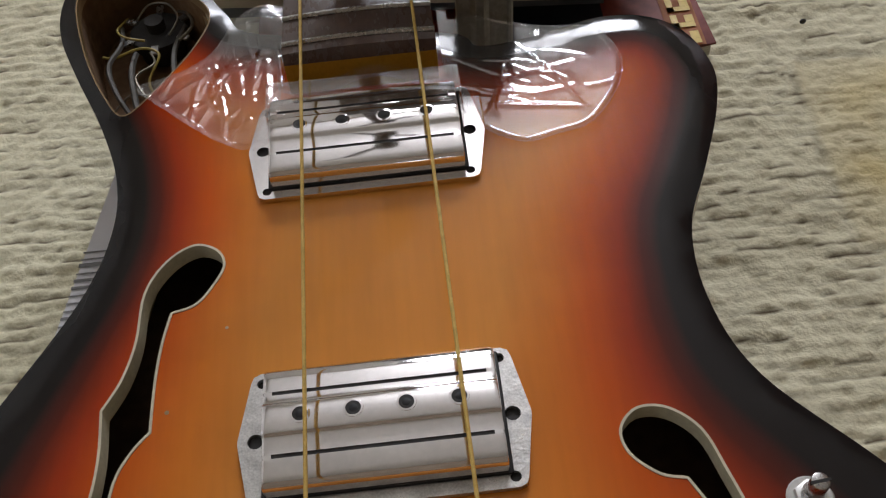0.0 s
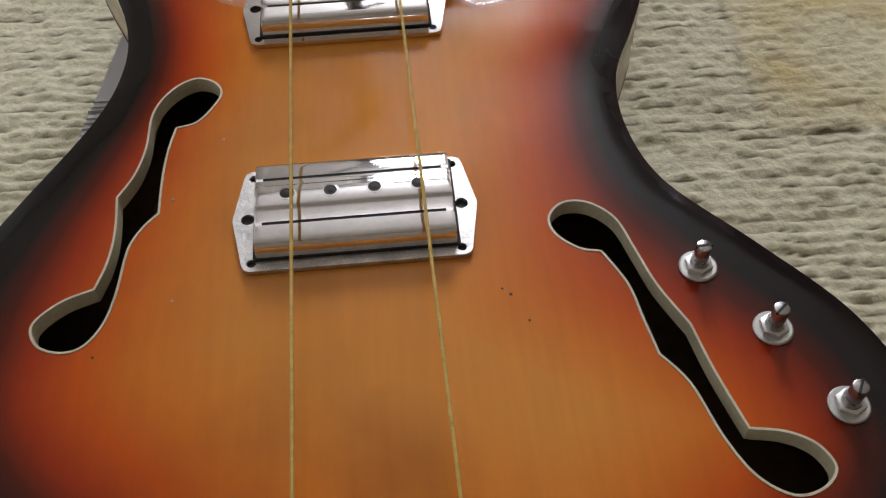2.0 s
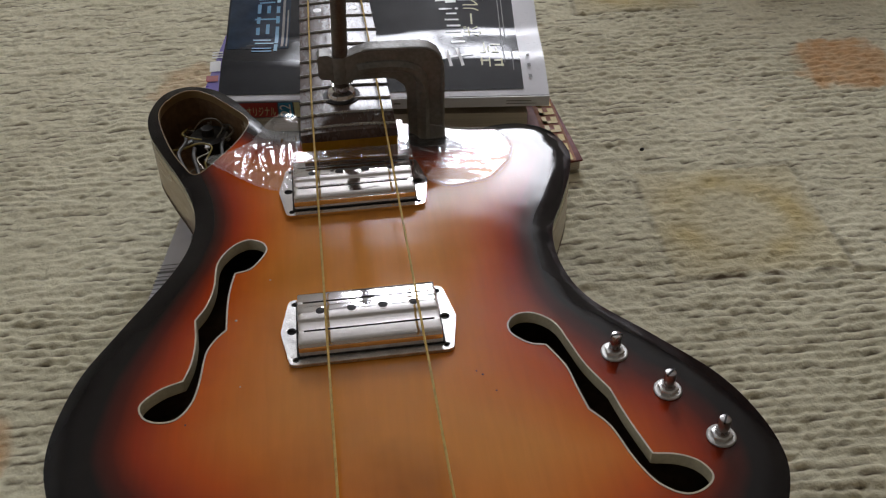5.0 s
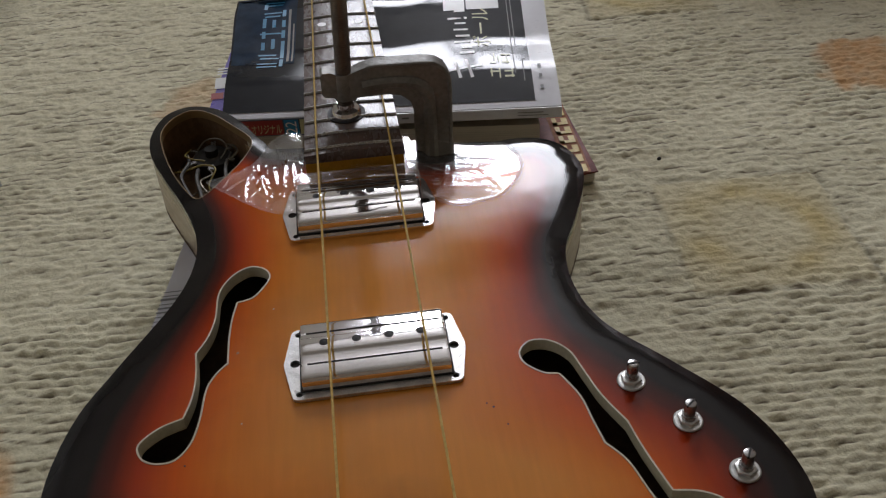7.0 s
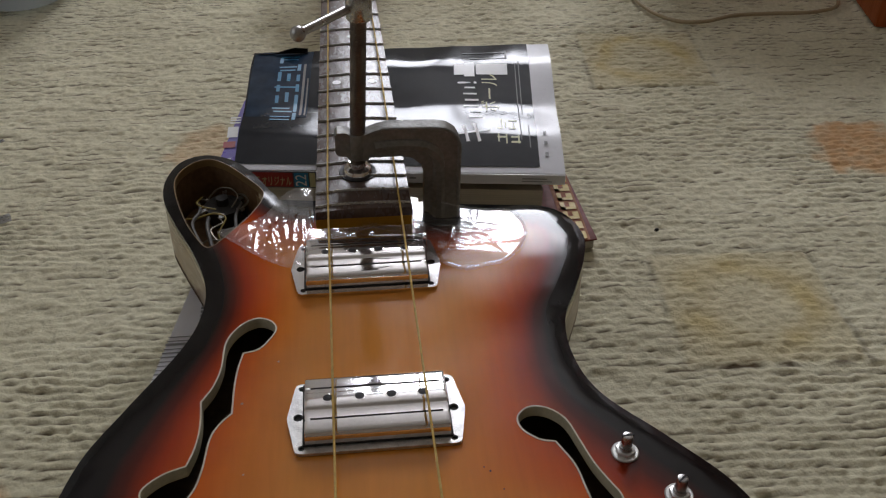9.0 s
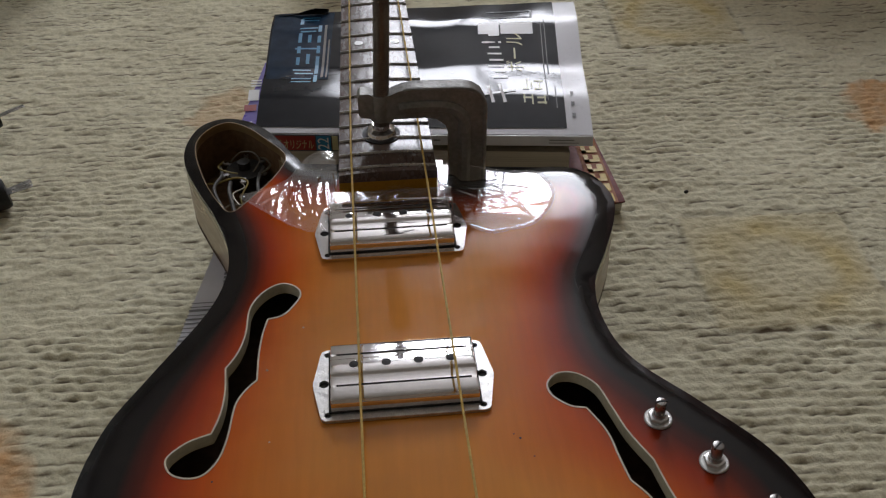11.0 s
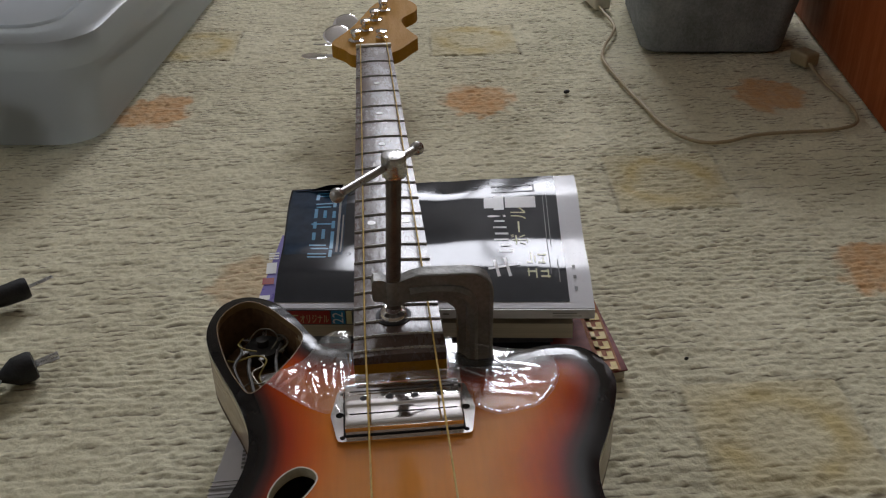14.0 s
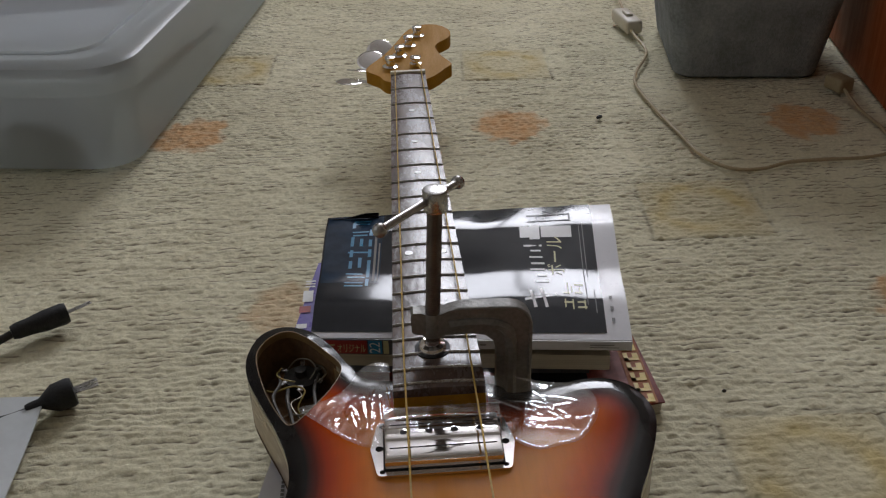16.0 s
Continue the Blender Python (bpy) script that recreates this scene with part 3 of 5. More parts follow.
def fretboard():
    bm, rows = bmesh.new(), []
    for k in range(25):
        y = FB_END * k / 24
        w = half_width(y)
        rows.append([bm.verts.new((w * s, y, FB_Z - 0.0013 * s * s)) for s in np.linspace(-1, 1, 9)] + [bm.verts.new((w, y, FB_Z - 0.0065)), bm.verts.new((-w, y, FB_Z - 0.0065))])
    for a, b in zip(rows, rows[1:]):
        for i in range(len(a)):
            bm.faces.new((a[i], a[(i + 1) % len(a)], b[(i + 1) % len(a)], b[i]))
    bm.faces.new(rows[0]), bm.faces.new(rows[-1])
    return bm


board = part("fretboard", fretboard(), ROSEWOOD, guitar, "worn dark rosewood fretboard")


def neck_back():
    bm, rows = bmesh.new(), []
    for k in range(25):
        y = 0.004 + (FB_END - 0.004) * k / 24
        w, heel = half_width(y), max(0.0, min(1.0, (-y - 0.43) / 0.03))
        deep = 0.017 + 0.003 * k / 24
        prof = []
        for s in np.linspace(0, 1, 11):
            a = math.pi * s
            px, pz = w * math.cos(a), -deep * math.sin(a) ** 0.8
            qx, qz = w * (1 if s < 0.3 else -1 if s > 0.7 else (0.5 - s) / 0.2), -0.0 if s in (0, 1) else -0.026
            prof.append(bm.verts.new((px + (qx - px) * heel, y, FB_Z - 0.0066 + pz + (qz - pz) * heel)))
        rows.append(prof)
    for a, b in zip(rows, rows[1:]):
        for i in range(len(a)):
            bm.faces.new((a[i], a[(i + 1) % len(a)], b[(i + 1) % len(a)], b[i]))
    bm.faces.new(rows[0]), bm.faces.new(rows[-1])
    return bm


part("neck", neck_back(), MAPLE, guitar, "amber lacquered maple neck")
SCALE = 0.762
fret_y = [-SCALE * (1 - 2 ** (-n / 12)) for n in range(21)]
for n in range(1, 21):
    w = half_width(fret_y[n])
    pts = [Vector((w * s, fret_y[n], FB_Z - 0.0013 * s * s + 0.0002)) for s in np.linspace(-1, 1, 9)]
    part("fret", tube(pts, 0.0011, 6), STEEL, board)
for n, xs_ in ((3, (0,)), (5, (0,)), (7, (0,)), (9, (0,)), (12, (-0.0125, 0.0125)), (15, (0,)), (17, (0,))):
    for dx in xs_:
        y = (fret_y[n] + fret_y[n - 1]) / 2
        part("inlay_dot", rod((dx, y, FB_Z - 0.003), (dx, y, FB_Z + 0.0003 - 0.0013 * (dx / half_width(y)) ** 2), 0.003), PEARL, board)
part("nut", box((-0.0185, 0.0, FB_Z - 0.005), (0.0185, 0.005, FB_Z + 0.002), 0.0006), BONE, guitar, "bone string nut")
HEAD_Z = ZT + 0.010
HEAD = [(x / 1000, y / 1000) for x, y in ((-19, 4), (-31, 23), (-43, 38), (-45, 46), (-40, 60), (-24, 92), (-10, 131), (2, 168), (15, 189), (33, 195), (48, 185), (56, 164), (54, 145), (46, 132), (38, 122), (35, 108), (39, 84), (46, 64), (50, 51), (44, 41), (20, 8))]
head_line = smooth_path([Vector(p) for p in HEAD], 4, True)
bm = plate(head_line, [], HEAD_Z - 0.014, HEAD_Z, 0.012)
head = part("headstock", bm, MAPLE, guitar, "amber maple headstock")
for k in range(4):
    px, py = -0.018 + 0.0113 * k, 0.050 + 0.034 * k
    t = part("tuner_post", lathe(((0.0088, 0), (0.0088, 0.0012), (0.0050, 0.0022), (0.0046, 0.0075), (0.0060, 0.0090), (0.0060, 0.0115), (0.0038, 0.0125)), (px, py, HEAD_Z)), CHROME, head, "chrome tuner post with bushing")
    side = Vector((-0.93, 0.33, 0))
    a = Vector((px, py, HEAD_Z - 0.021))
    part("tuner_shaft", rod(a, a + side * 0.038, 0.0028), CHROME, head)
    c = a + side * 0.050
    key = bmesh.new()
    bmesh.ops.create_uvsphere(key, u_segments=20, v_segments=12, radius=1)
    tilt = (0.10, 0.3, -0.55, -0.75)[k]
    bmesh.ops.transform(key, matrix=Matrix.Translation(c) @ Matrix.Rotation(math.atan2(side.y, side.x), 4, "Z") @ Matrix.Rotation(tilt, 4, "X") @ Matrix.Diagonal((0.0165, 0.0145, 0.0017, 1)), verts=key.verts)
    part("tuner_key", key, CHROME, head, "flat chrome tuner key")
part("string_tree", lathe(((0.0068, 0), (0.0068, 0.004), (0.004, 0.005), (0.004, 0.007), (0.0062, 0.009), (0.0062, 0.011), (0.003, 0.0118)), (0.010, 0.048, HEAD_Z)), CHROME, head, "round chrome string retainer")


def pickup(c, plated):
    cx, cy = c
    hexa = [Vector((cx + x / 1000, cy + y / 1000)) for x, y in ((-41.8, 0.8), (-38.4, 18.8), (-37.6, 20.9), (-35.6, 21.9), (35.6, 21.9), (37.6, 20.9), (38.4, 18.8), (41.8, 0.8), (41.8, -0.8), (38.4, -19.2), (37.6, -21.3), (35.6, -22.2), (-35.6, -22.2), (-37.6, -21.3), (-38.4, -19.2), (-41.8, -0.8))]
    holes = []
    spots = [(-35, 18.5, 1.6), (34.8, 18.5, 1.6), (-35, -19, 1.6), (34.8, -19, 1.6), (-36.7, 0, 2.3), (36.5, 0, 2.3)]
    for x, y, r in spots:
        holes.append([Vector((cx + (x + r * math.cos(a)) / 1000, cy + (y + r * math.sin(a)) / 1000)) for a in np.linspace(0, 2 * math.pi, 14, endpoint=False)])
    inner = [Vector((cx + sx * 0.028, cy + sy * 0.013)) for sx, sy in ((-1, -1), (1, -1), (1, 1), (-1, 1))]
    base = part("pickup", plate(hexa, holes + [inner], ZT + 0.0004, ZT + 0.0022), plated, guitar, "chrome four-pole pickup on a pitted mounting plate")
    for x, y, r in spots:
        part("screw_hole", rod((cx + x / 1000, cy + y / 1000, ZT - 0.003), (cx + x / 1000, cy + y / 1000, ZT + 0.0009), r / 1000, seg=14), DARK, base)
    prof = ((-17.9, 2.2), (-17.9, 7.0), (-17.6, 8.3), (-16.9, 9.3), (-15.9, 9.9), (-14.6, 10.2), (-9.9, 10.5), (-9.9, 9.0), (-8.7, 9.0), (-8.7, 10.5), (-4.0, 10.6), (-3.4, 10.8), (-2.8, 11.5), (-2.2, 11.7), (5.6, 11.8), (6.1, 11.6),
            (6.7, 10.9), (7.3, 10.7), (9.4, 10.6), (9.4, 9.0), (10.6, 9.0), (10.6, 10.5), (14.8, 10.2), (16.6, 9.9), (18.0, 9.2), (18.9, 8.2), (19.3, 6.8), (19.3, 2.2))
    bm, rows = bmesh.new(), []
    for x, s in ((-33.2, 0.90), (-33.0, 0.96), (-32.2, 0.99), (-31, 1.0), (31, 1.0), (32.2, 0.99), (33.0, 0.96), (33.2, 0.90)):
        rows.append([bm.verts.new((cx + x / 1000, cy + y / 1000 * (0.985 + 0.015 * s), ZT + (2.2 + (z - 2.2) * s) / 1000)) for y, z in prof])
    for a, b in zip(rows, rows[1:]):
        for i in range(len(a) - 1):
            bm.faces.new((a[i], a[i + 1], b[i + 1], b[i]))
    bm.faces.new(rows[0]), bm.faces.new(rows[-1])
    cover = part("cover", bm, CHROME, base, "shiny chrome cover with two slots")
    for y in (-9.3, 10.0):
        part("slot", box((cx - 0.0304, cy + y / 1000 - 0.00064, ZT + 0.0088), (cx + 0.0304, cy + y / 1000 + 0.00064, ZT + 0.0102)), DARK, base)
        for side in (-1, 1):
            part("slot_end", box((cx + side * 0.0316 - 0.0012, cy + y / 1000 - 0.00065, ZT + 0.0088), (cx + side * 0.0316 + 0.0012, cy + y / 1000 + 0.00065, ZT + 0.01045)), CHROME, base)
    for x in (-22.3, -7.5, 7.3, 22.0):
        p = (cx + x / 1000, cy + 0.0022)
        part("pole_rim", lathe(((0.0029, 0.0), (0.0028, 0.0002), (0.0022, 0.00025), (0.0021, 0.0)), (*p, ZT + 0.01165), 18), CHROME, base)
        part("pole_hole", rod((*p, ZT + 0.0110), (*p, ZT + 0.01186), 0.00215, seg=16), DARK, base)
        part("pole_screw", rod((*p, ZT + 0.0110), (*p, ZT + 0.0120), 0.0013, seg=12, bevel=0.0003), BLACK, base)
    # dark strip under the cover, standing in for the shade in its gap
    part("cover_gap_shade", box((cx - 0.0345, cy - 0.0184, ZT + 0.0021), (cx + 0.0345, cy + 0.0205, ZT + 0.0032), 0.0008), DARK, base)


pickup(P1, CHROME)
pickup(P2, PITTED)


def pot(x, y, turn):
    base = part("control_pot", lathe(((0.0063, 0), (0.0063, 0.0006), (0.0058, 0.0010), (0.0030, 0.0010)), (x, y, ZT + 0.0002)), WASHER, guitar, "steel control shaft without its knob")
    part("hex_nut", rod((x, y, ZT + 0.001), (x, y, ZT + 0.0030), 0.0047, seg=6, bevel=0.0004), WASHER, base)
    part("bushing", rod((x, y, ZT + 0.003), (x, y, ZT + 0.0050), 0.0031), STEEL, base)
    part("shaft", rod((x, y, ZT + 0.0048), (x, y, ZT + 0.0118), 0.0025, bevel=0.0005), STEEL, base)
    part("shaft_slot", box((-0.0027, -0.0004, 0), (0.0027, 0.0004, 0.0011), m=pose(x, y, ZT + 0.0109, 0, 0, turn)), DARK, base)


for x, y, turn in ((0.1104, -0.7035, 5), (0.1276, -0.7295, 40), (0.1418, -0.7580, 60)):
    pot(x, y, turn)
jack = part("jack_socket", lathe(((0.0066, 0), (0.0066, 0.0012), (0.0058, 0.0022), (0.0040, 0.0022), (0.0036, 0.0010)), (0.133, -0.802, ZT - 0.0005), 20), STEEL, guitar, "steel output jack socket")
part("jack_hole", rod((0.133, -0.802, ZT - 0.001), (0.133, -0.802, ZT + 0.0009), 0.0032), DARK, jack)

for xn, xa, xb, xc in ((-0.0135, -0.0202, -0.0199, -0.0198), (0.0140, 0.0205, 0.0241, 0.0246)):
    pts = [Vector((xn, 0.004, FB_Z + 0.0022)), Vector((xa, -0.50, ZT + 0.0240)), Vector((xb, -0.80, ZT + 0.0172)), Vector((xc, -0.836, ZT + 0.001))]
    line = [pts[0].lerp(pts[1], k / 6) for k in range(6)] + [pts[1].lerp(pts[2], k / 8) for k in range(9)] + [pts[3]]
    part("string", tube(line, 0.00058, 6), THREAD, guitar, "yellow thread stretched as a string")
part("string", tube([Vector((0.0140, 0.004, FB_Z + 0.002)), Vector((0.010, 0.048, HEAD_Z + 0.008))], 0.00062, 6), THREAD, guitar, "yellow thread stretched as a string")
part("string_end", tube(smooth_path([Vector(p) for p in ((-0.018, -0.8, ZT + 0.015), (-0.022, -0.795, ZT + 0.012), (-0.028, -0.790, ZT + 0.006), (-0.034, -0.790, ZT + 0.004))], 5), 0.0006, 6), THREAD, guitar)


# electronics left in the open horn
def wires():
    cz = ZT - 0.020
    sw = part("rotary_switch", lathe(((0.010, 0), (0.010, 0.006), (0.012, 0.007), (0.012, 0.012), (0.004, 0.013), (0.004, 0.018)), (-0.090, -0.456, ZT - 0.032), 18), DARK, guitar, "old switch with soldered tags in the cavity")
    for k in range(6):
        a = k * 1.05
        part("solder_tag", box((-0.0015, 0.011, 0), (0.0015, 0.016, 0.001), m=pose(-0.090, -0.456, ZT - 0.020, 0, 0, math.degrees(a))), STEEL, sw)
    copper = material("bare_tinned_wire", (0.26, 0.23, 0.18), 0.4, 0.8, vary=0.3)
    yellow = material("yellow_wire", (0.36, 0.27, 0.05), 0.5, vary=0.3)
    grey = material("grey_shielded_wire", (0.085, 0.078, 0.065), 0.6, vary=0.3)
    for mat, r, pts in ((yellow, 0.0006, ((-0.112, -0.470), (-0.105, -0.476), (-0.094, -0.474), (-0.086, -0.478), (-0.090, -0.490), (-0.087, -0.497))),
                        (grey, 0.0013, ((-0.098, -0.470), (-0.097, -0.485), (-0.094, -0.500), (-0.090, -0.514), (-0.084, -0.508))),
                        (grey, 0.0012, ((-0.078, -0.455), (-0.080, -0.475), (-0.078, -0.495))),
                        (copper, 0.0005, ((-0.100, -0.448), (-0.094, -0.443), (-0.085, -0.446), (-0.080, -0.455), (-0.084, -0.462))),
                        (grey, 0.0011, ((-0.106, -0.452), (-0.103, -0.468), (-0.106, -0.484), (-0.101, -0.500), (-0.094, -0.512))),
                        (yellow, 0.0005, ((-0.104, -0.446), (-0.106, -0.458), (-0.101, -0.466), (-0.093, -0.468))),
                        (copper, 0.0007, ((-0.082, -0.444), (-0.076, -0.452), (-0.073, -0.463), (-0.078, -0.470))),
                        (copper, 0.0005, ((-0.104, -0.506), (-0.096, -0.500), (-0.088, -0.503), (-0.082, -0.498), (-0.076, -0.500))),
                        (copper, 0.0005, ((-0.092, -0.470), (-0.088, -0.482), (-0.094, -0.492), (-0.088, -0.505)))):
        line = [Vector((x, y, cz + 0.006 * math.sin(7 * i))) for i, (x, y) in enumerate(pts)]
        part("wire", tube(smooth_path(line, 6), r, 6), mat, guitar)


wires()

# ---- the clamp on the neck ----
CX, CY = -0.002, -0.488
clamp = thing("c_clamp", (CX, CY, ZT - DEEP - 0.02), "grey cast-iron C-clamp pressing the neck into the body", "clamp")


def clamp_frame():
    t = 0.0045
    arm = [Vector((x / 1000, z / 1000)) for x, z in ((-13, 35), (-14.5, 37), (-14.5, 48), (-13, 50.5), (-8, 50.5), (-5, 48.5), (3, 48.5), (9, 51), (17, 53), (46, 52), (52, 50.5), (57, 47), (60, 41), (60.5, 34), (60, -66), (50, -78), (-12, -78), (-12, -66), (32, -66), (38, -58), (38, 20), (36, 27), (31, 31.5), (24, 33), (6, 33), (4, 31), (-4, 31), (-7, 34))]
    bm = plate(arm, [], -t, t)
    bmesh.ops.transform(bm, matrix=Matrix.Translation((0, CY, ZT)) @ Matrix.Rotation(radians(90), 4, "X"), verts=bm.verts)
    # the thick inner rim of the casting and its flat outer lip
    for run, r, sink in ((((9, 40), (20, 41), (32, 40.5), (40, 38.5), (45, 34), (47, 26), (47, 0), (47, -40)), 0.0042, 0.0012), (((12, 51), (18, 52), (46, 51), (52, 49.4), (56, 46), (59, 40), (59.4, 33), (59, 0), (59, -40)), 0.0013, 0.0)):
        rib = [Vector((x / 1000, CY - t + sink, ZT + z / 1000)) for x, z in run]
        bm = tube(smooth_path(rib, 6), r, 8, bm)
    return bm


part("frame", clamp_frame(), RAWSTEEL, clamp, "grey cast-iron frame with a raised rib")
part("boss", rod((CX, CY, ZT + 0.031), (CX, CY, ZT + 0.0485), 0.0058, seg=24, bevel=0.001), RAWSTEEL, clamp)
TOP = Vector((CX + 0.005, CY - 0.002, ZT + 0.132))


def screw():
    a = Vector((CX, CY, ZT + 0.024))
    bm = rod(a, TOP, 0.0045, seg=20)
    pts = []
    for k in range(70 * 10):
        f = k / (70 * 10)
        ang = 2 * math.pi * k / 10
        pts.append(a.lerp(TOP, 0.03 + f * 0.86) + Vector((0.0044 * math.cos(ang), 0.0044 * math.sin(ang), 0)))
    return tube(pts, 0.0004, 4, bm)


part("screw", screw(), SPINDLE, clamp, "threaded steel screw spindle")
part("screw_head", rod(TOP - Vector((0, 0, 0.012)), TOP + Vector((0, 0, 0.002)), 0.0072, seg=24, bevel=0.001), STEEL, clamp)
HA, HB = Vector((-0.029, -0.524, ZT + 0.128)), Vector((0.0175, -0.470, ZT + 0.127))
bar = part("handle_bar", rod(HA, HB, 0.0024, seg=14), STEEL, clamp, "sliding steel handle bar")
for p in (HA, HB):
    bm = bmesh.new()
    bmesh.ops.create_uvsphere(bm, u_segments=16, v_segments=10, radius=0.0042, matrix=Matrix.Translation(p))
    part("ball_end", bm, STEEL, bar)
part("swivel_pad", lathe(((0.0090, 0), (0.0090, 0.0016), (0.0080, 0.0034), (0.0060, 0.0042), (0.0052, 0.0046), (0.005, 0.0075)), (CX, CY, FB_Z + 0.0002), 28), CHROME, clamp, "round steel swivel pad")
part("pad_liner", rod((CX, CY, FB_Z - 0.0009), (CX, CY, FB_Z + 0.0006), 0.0112, seg=28), BLACK, clamp)
part("lower_pad", rod((CX, CY, ZT - 0.066), (CX, CY, ZT - DEEP - 0.004), 0.010, seg=20), STEEL, clamp)


# ---- the clear film ----
def film():
    """A clear sheet with facets and long sharp creases, bunched up beside the neck."""
    rng = np.random.default_rng(8)
    edge = [Vector((x / 1000, y / 1000)) for x, y in ((-86, -516), (-79, -526), (-72, -533), (-62, -543), (-46, -555), (-38, -553), (-28, -547), (0, -545), (30, -548), (41, -558), (54, -566), (66, -564), (79, -560), (91, -545), (96, -530), (93, -516), (88, -509), (72, -507), (58, -502), (48, -497), (29, -488), (-28, -482), (-42, -483), (-50, -489), (-56, -499), (-70, -511))]
    loop = smooth_path(edge, 5, True)
    bm = plate(loop, [], ZT, ZT, 0.00055, False)
    bm.verts.ensure_lookup_table()
    x, y = np.array([v.co.x for v in bm.verts]), np.array([v.co.y for v in bm.verts])
    z = np.full(len(x), 0.0022)
    # loose facets
    for _ in range(16):
        on_left = rng.random() < 0.6
        cx, cy = (rng.uniform(-0.085, -0.025), rng.uniform(-0.552, -0.485)) if on_left else (rng.uniform(0.03, 0.095), rng.uniform(-0.562, -0.505))
        ang, far = rng.uniform(0, math.pi), rng.uniform(0.014, 0.026)
        d = (x - cx) * math.sin(ang) - (y - cy) * math.cos(ang)
        r = np.hypot(x - cx, y - cy)
        z += (0.07 if on_left else 0.035) * rng.uniform(0.3, 1.0) * np.clip(0.010 - np.abs(d), 0, 1) * np.clip(2 - 2 * r / far, 0, 1)
    # sharp creases that run out from the bunch beside the neck; the highest one wins where they cross
    ridge = np.zeros(len(x))
    for k in range(72):
        if k < 34:
            cx, cy = -0.047 + rng.normal(0, 0.016), -0.515 + rng.normal(0, 0.016)
            ang, far = math.atan2(cy + 0.480, cx + 0.046) + rng.normal(0, 0.30), rng.uniform(0.012, 0.034)
        elif k < 43:
            cx, cy, ang, far = -0.040 + rng.normal(0, 0.006), -0.540 + rng.normal(0, 0.006), rng.uniform(0.2, 1.3), rng.uniform(0.005, 0.012)
        elif k < 56:
            cx, cy, ang, far = -0.040 + rng.normal(0, 0.007), -0.492 + rng.normal(0, 0.007), -0.7 + rng.normal(0, 0.4), rng.uniform(0.008, 0.018)
        else:
            cx, cy, ang, far = rng.uniform(0.032, 0.088), rng.uniform(-0.558, -0.510), -0.75 + rng.normal(0, 0.6), rng.uniform(0.008, 0.026)
        wid = rng.uniform(0.0011, 0.0020)
        d = (x - cx) * math.sin(ang) - (y - cy) * math.cos(ang)
        e = (x - cx) * math.cos(ang) + (y - cy) * math.sin(ang)
        d = d + rng.uniform(-10, 10) * e * e
        ridge = np.maximum(ridge, wid * rng.uniform(0.10, 0.36) * np.clip(1 - np.abs(d) / wid, 0, 1) * np.clip(3 - 3 * np.abs(e) / far, 0, 1))
    z += ridge
    # curved folds
    for cx, cy, r, turn, amp in ((-0.040, -0.524, 0.018, 2.8, 0.0011), (-0.066, -0.521, 0.011, 0.2, 0.0008), (-0.052, -0.500, 0.013, -1.3, 0.0008), (0.062, -0.548, 0.016, 2.2, 0.0006), (0.084, -0.528, 0.014, -0.4, 0.0007)):
        near = np.clip(1 - np.abs(np.hypot(x - cx, y - cy) - r) / 0.0011, 0, 1)
        z += amp * near * np.clip(np.cos(np.arctan2(y - cy, x - cx) - turn) * 1.6, 0, 1)
    # crumpled clump at the pickup's corner, and the bunch that stands up by the neck
    z += 0.0025 * np.exp(-((x + 0.037) ** 2 + (y + 0.542) ** 2) / 0.010 ** 2)
    z += 0.006 * np.clip(1 - np.hypot((x + 0.038) / 0.026, (y + 0.486) / 0.022), 0, 1)
    # hem along the free edge
    z += 0.0007 * np.clip(1 - np.abs(gap_to(np.stack([x, y], 1), np.array([tuple(v) for v in loop])) - 0.0013) / 0.0009, 0, 1)
    fine = z - 0.0022
    over = (np.abs(x) < 0.044) & (y < -0.5352)
    lift = np.where(np.abs(x) < 0.0345, 0.0136, 0.0036)
    z = np.where(over & (np.abs(x) < 0.0415), lift + 0.3 * fine, z)
    gap = (np.abs(x) < 0.031) & ~over & (y < FB_END - 0.0004)
    z = np.where(gap, np.maximum(0.0085 + 0.3 * fine + 0.003 * np.sin(140 * x + 1.0), z), z)
    for v, h in zip(bm.verts, z):
        v.co.z = ZT + h
    gone = [v for v in bm.verts if (abs(v.co.x) < 0.0295 and v.co.y > FB_END - 0.001) or (0.034 < v.co.x < 0.064 and v.co.y > -0.4965)]
    bmesh.ops.delete(bm, geom=gone, context="VERTS")
    ob = solo("plastic_film", bm, FILM, "crumpled clear plastic film tucked under the bass neck", "plastic film")
    if sum(p.normal.z for p in ob.data.polygons) < 0:
        ob.data.flip_normals()
    return ob


film()


# ---- the magazines ----
def rough_block(poly, z0, z1, curl=0.0):
    """A paperback block on a four-cornered plan."""
    bm = plate([Vector(p) for p in dense([Vector(p) for p in poly], 0.02)], [], z0, z1, 0.02)
    return bm


PAPER = material("cream_page_edges", (0.55, 0.50, 0.40), 0.85, vary=0.35, scale=30, stretch=(0.2, 0.2, 60))
COVER_BLACK = material("glossy_black_cover", (0.022, 0.024, 0.030), 0.10, vary=0.3, scale=12, bump=0.10, bump_scale=22, spec=0.2)
COVER_BLUE = material("glossy_dusk_blue_picture", (0.028, 0.055, 0.10), 0.10, vary=0.75, scale=9, bump=0.10, bump_scale=22, spec=0.2)
COVER_WHITE = material("glossy_white_cover", (0.66, 0.66, 0.69), 0.3, vary=0.08, scale=20, coat=0.12, spec=0.3)
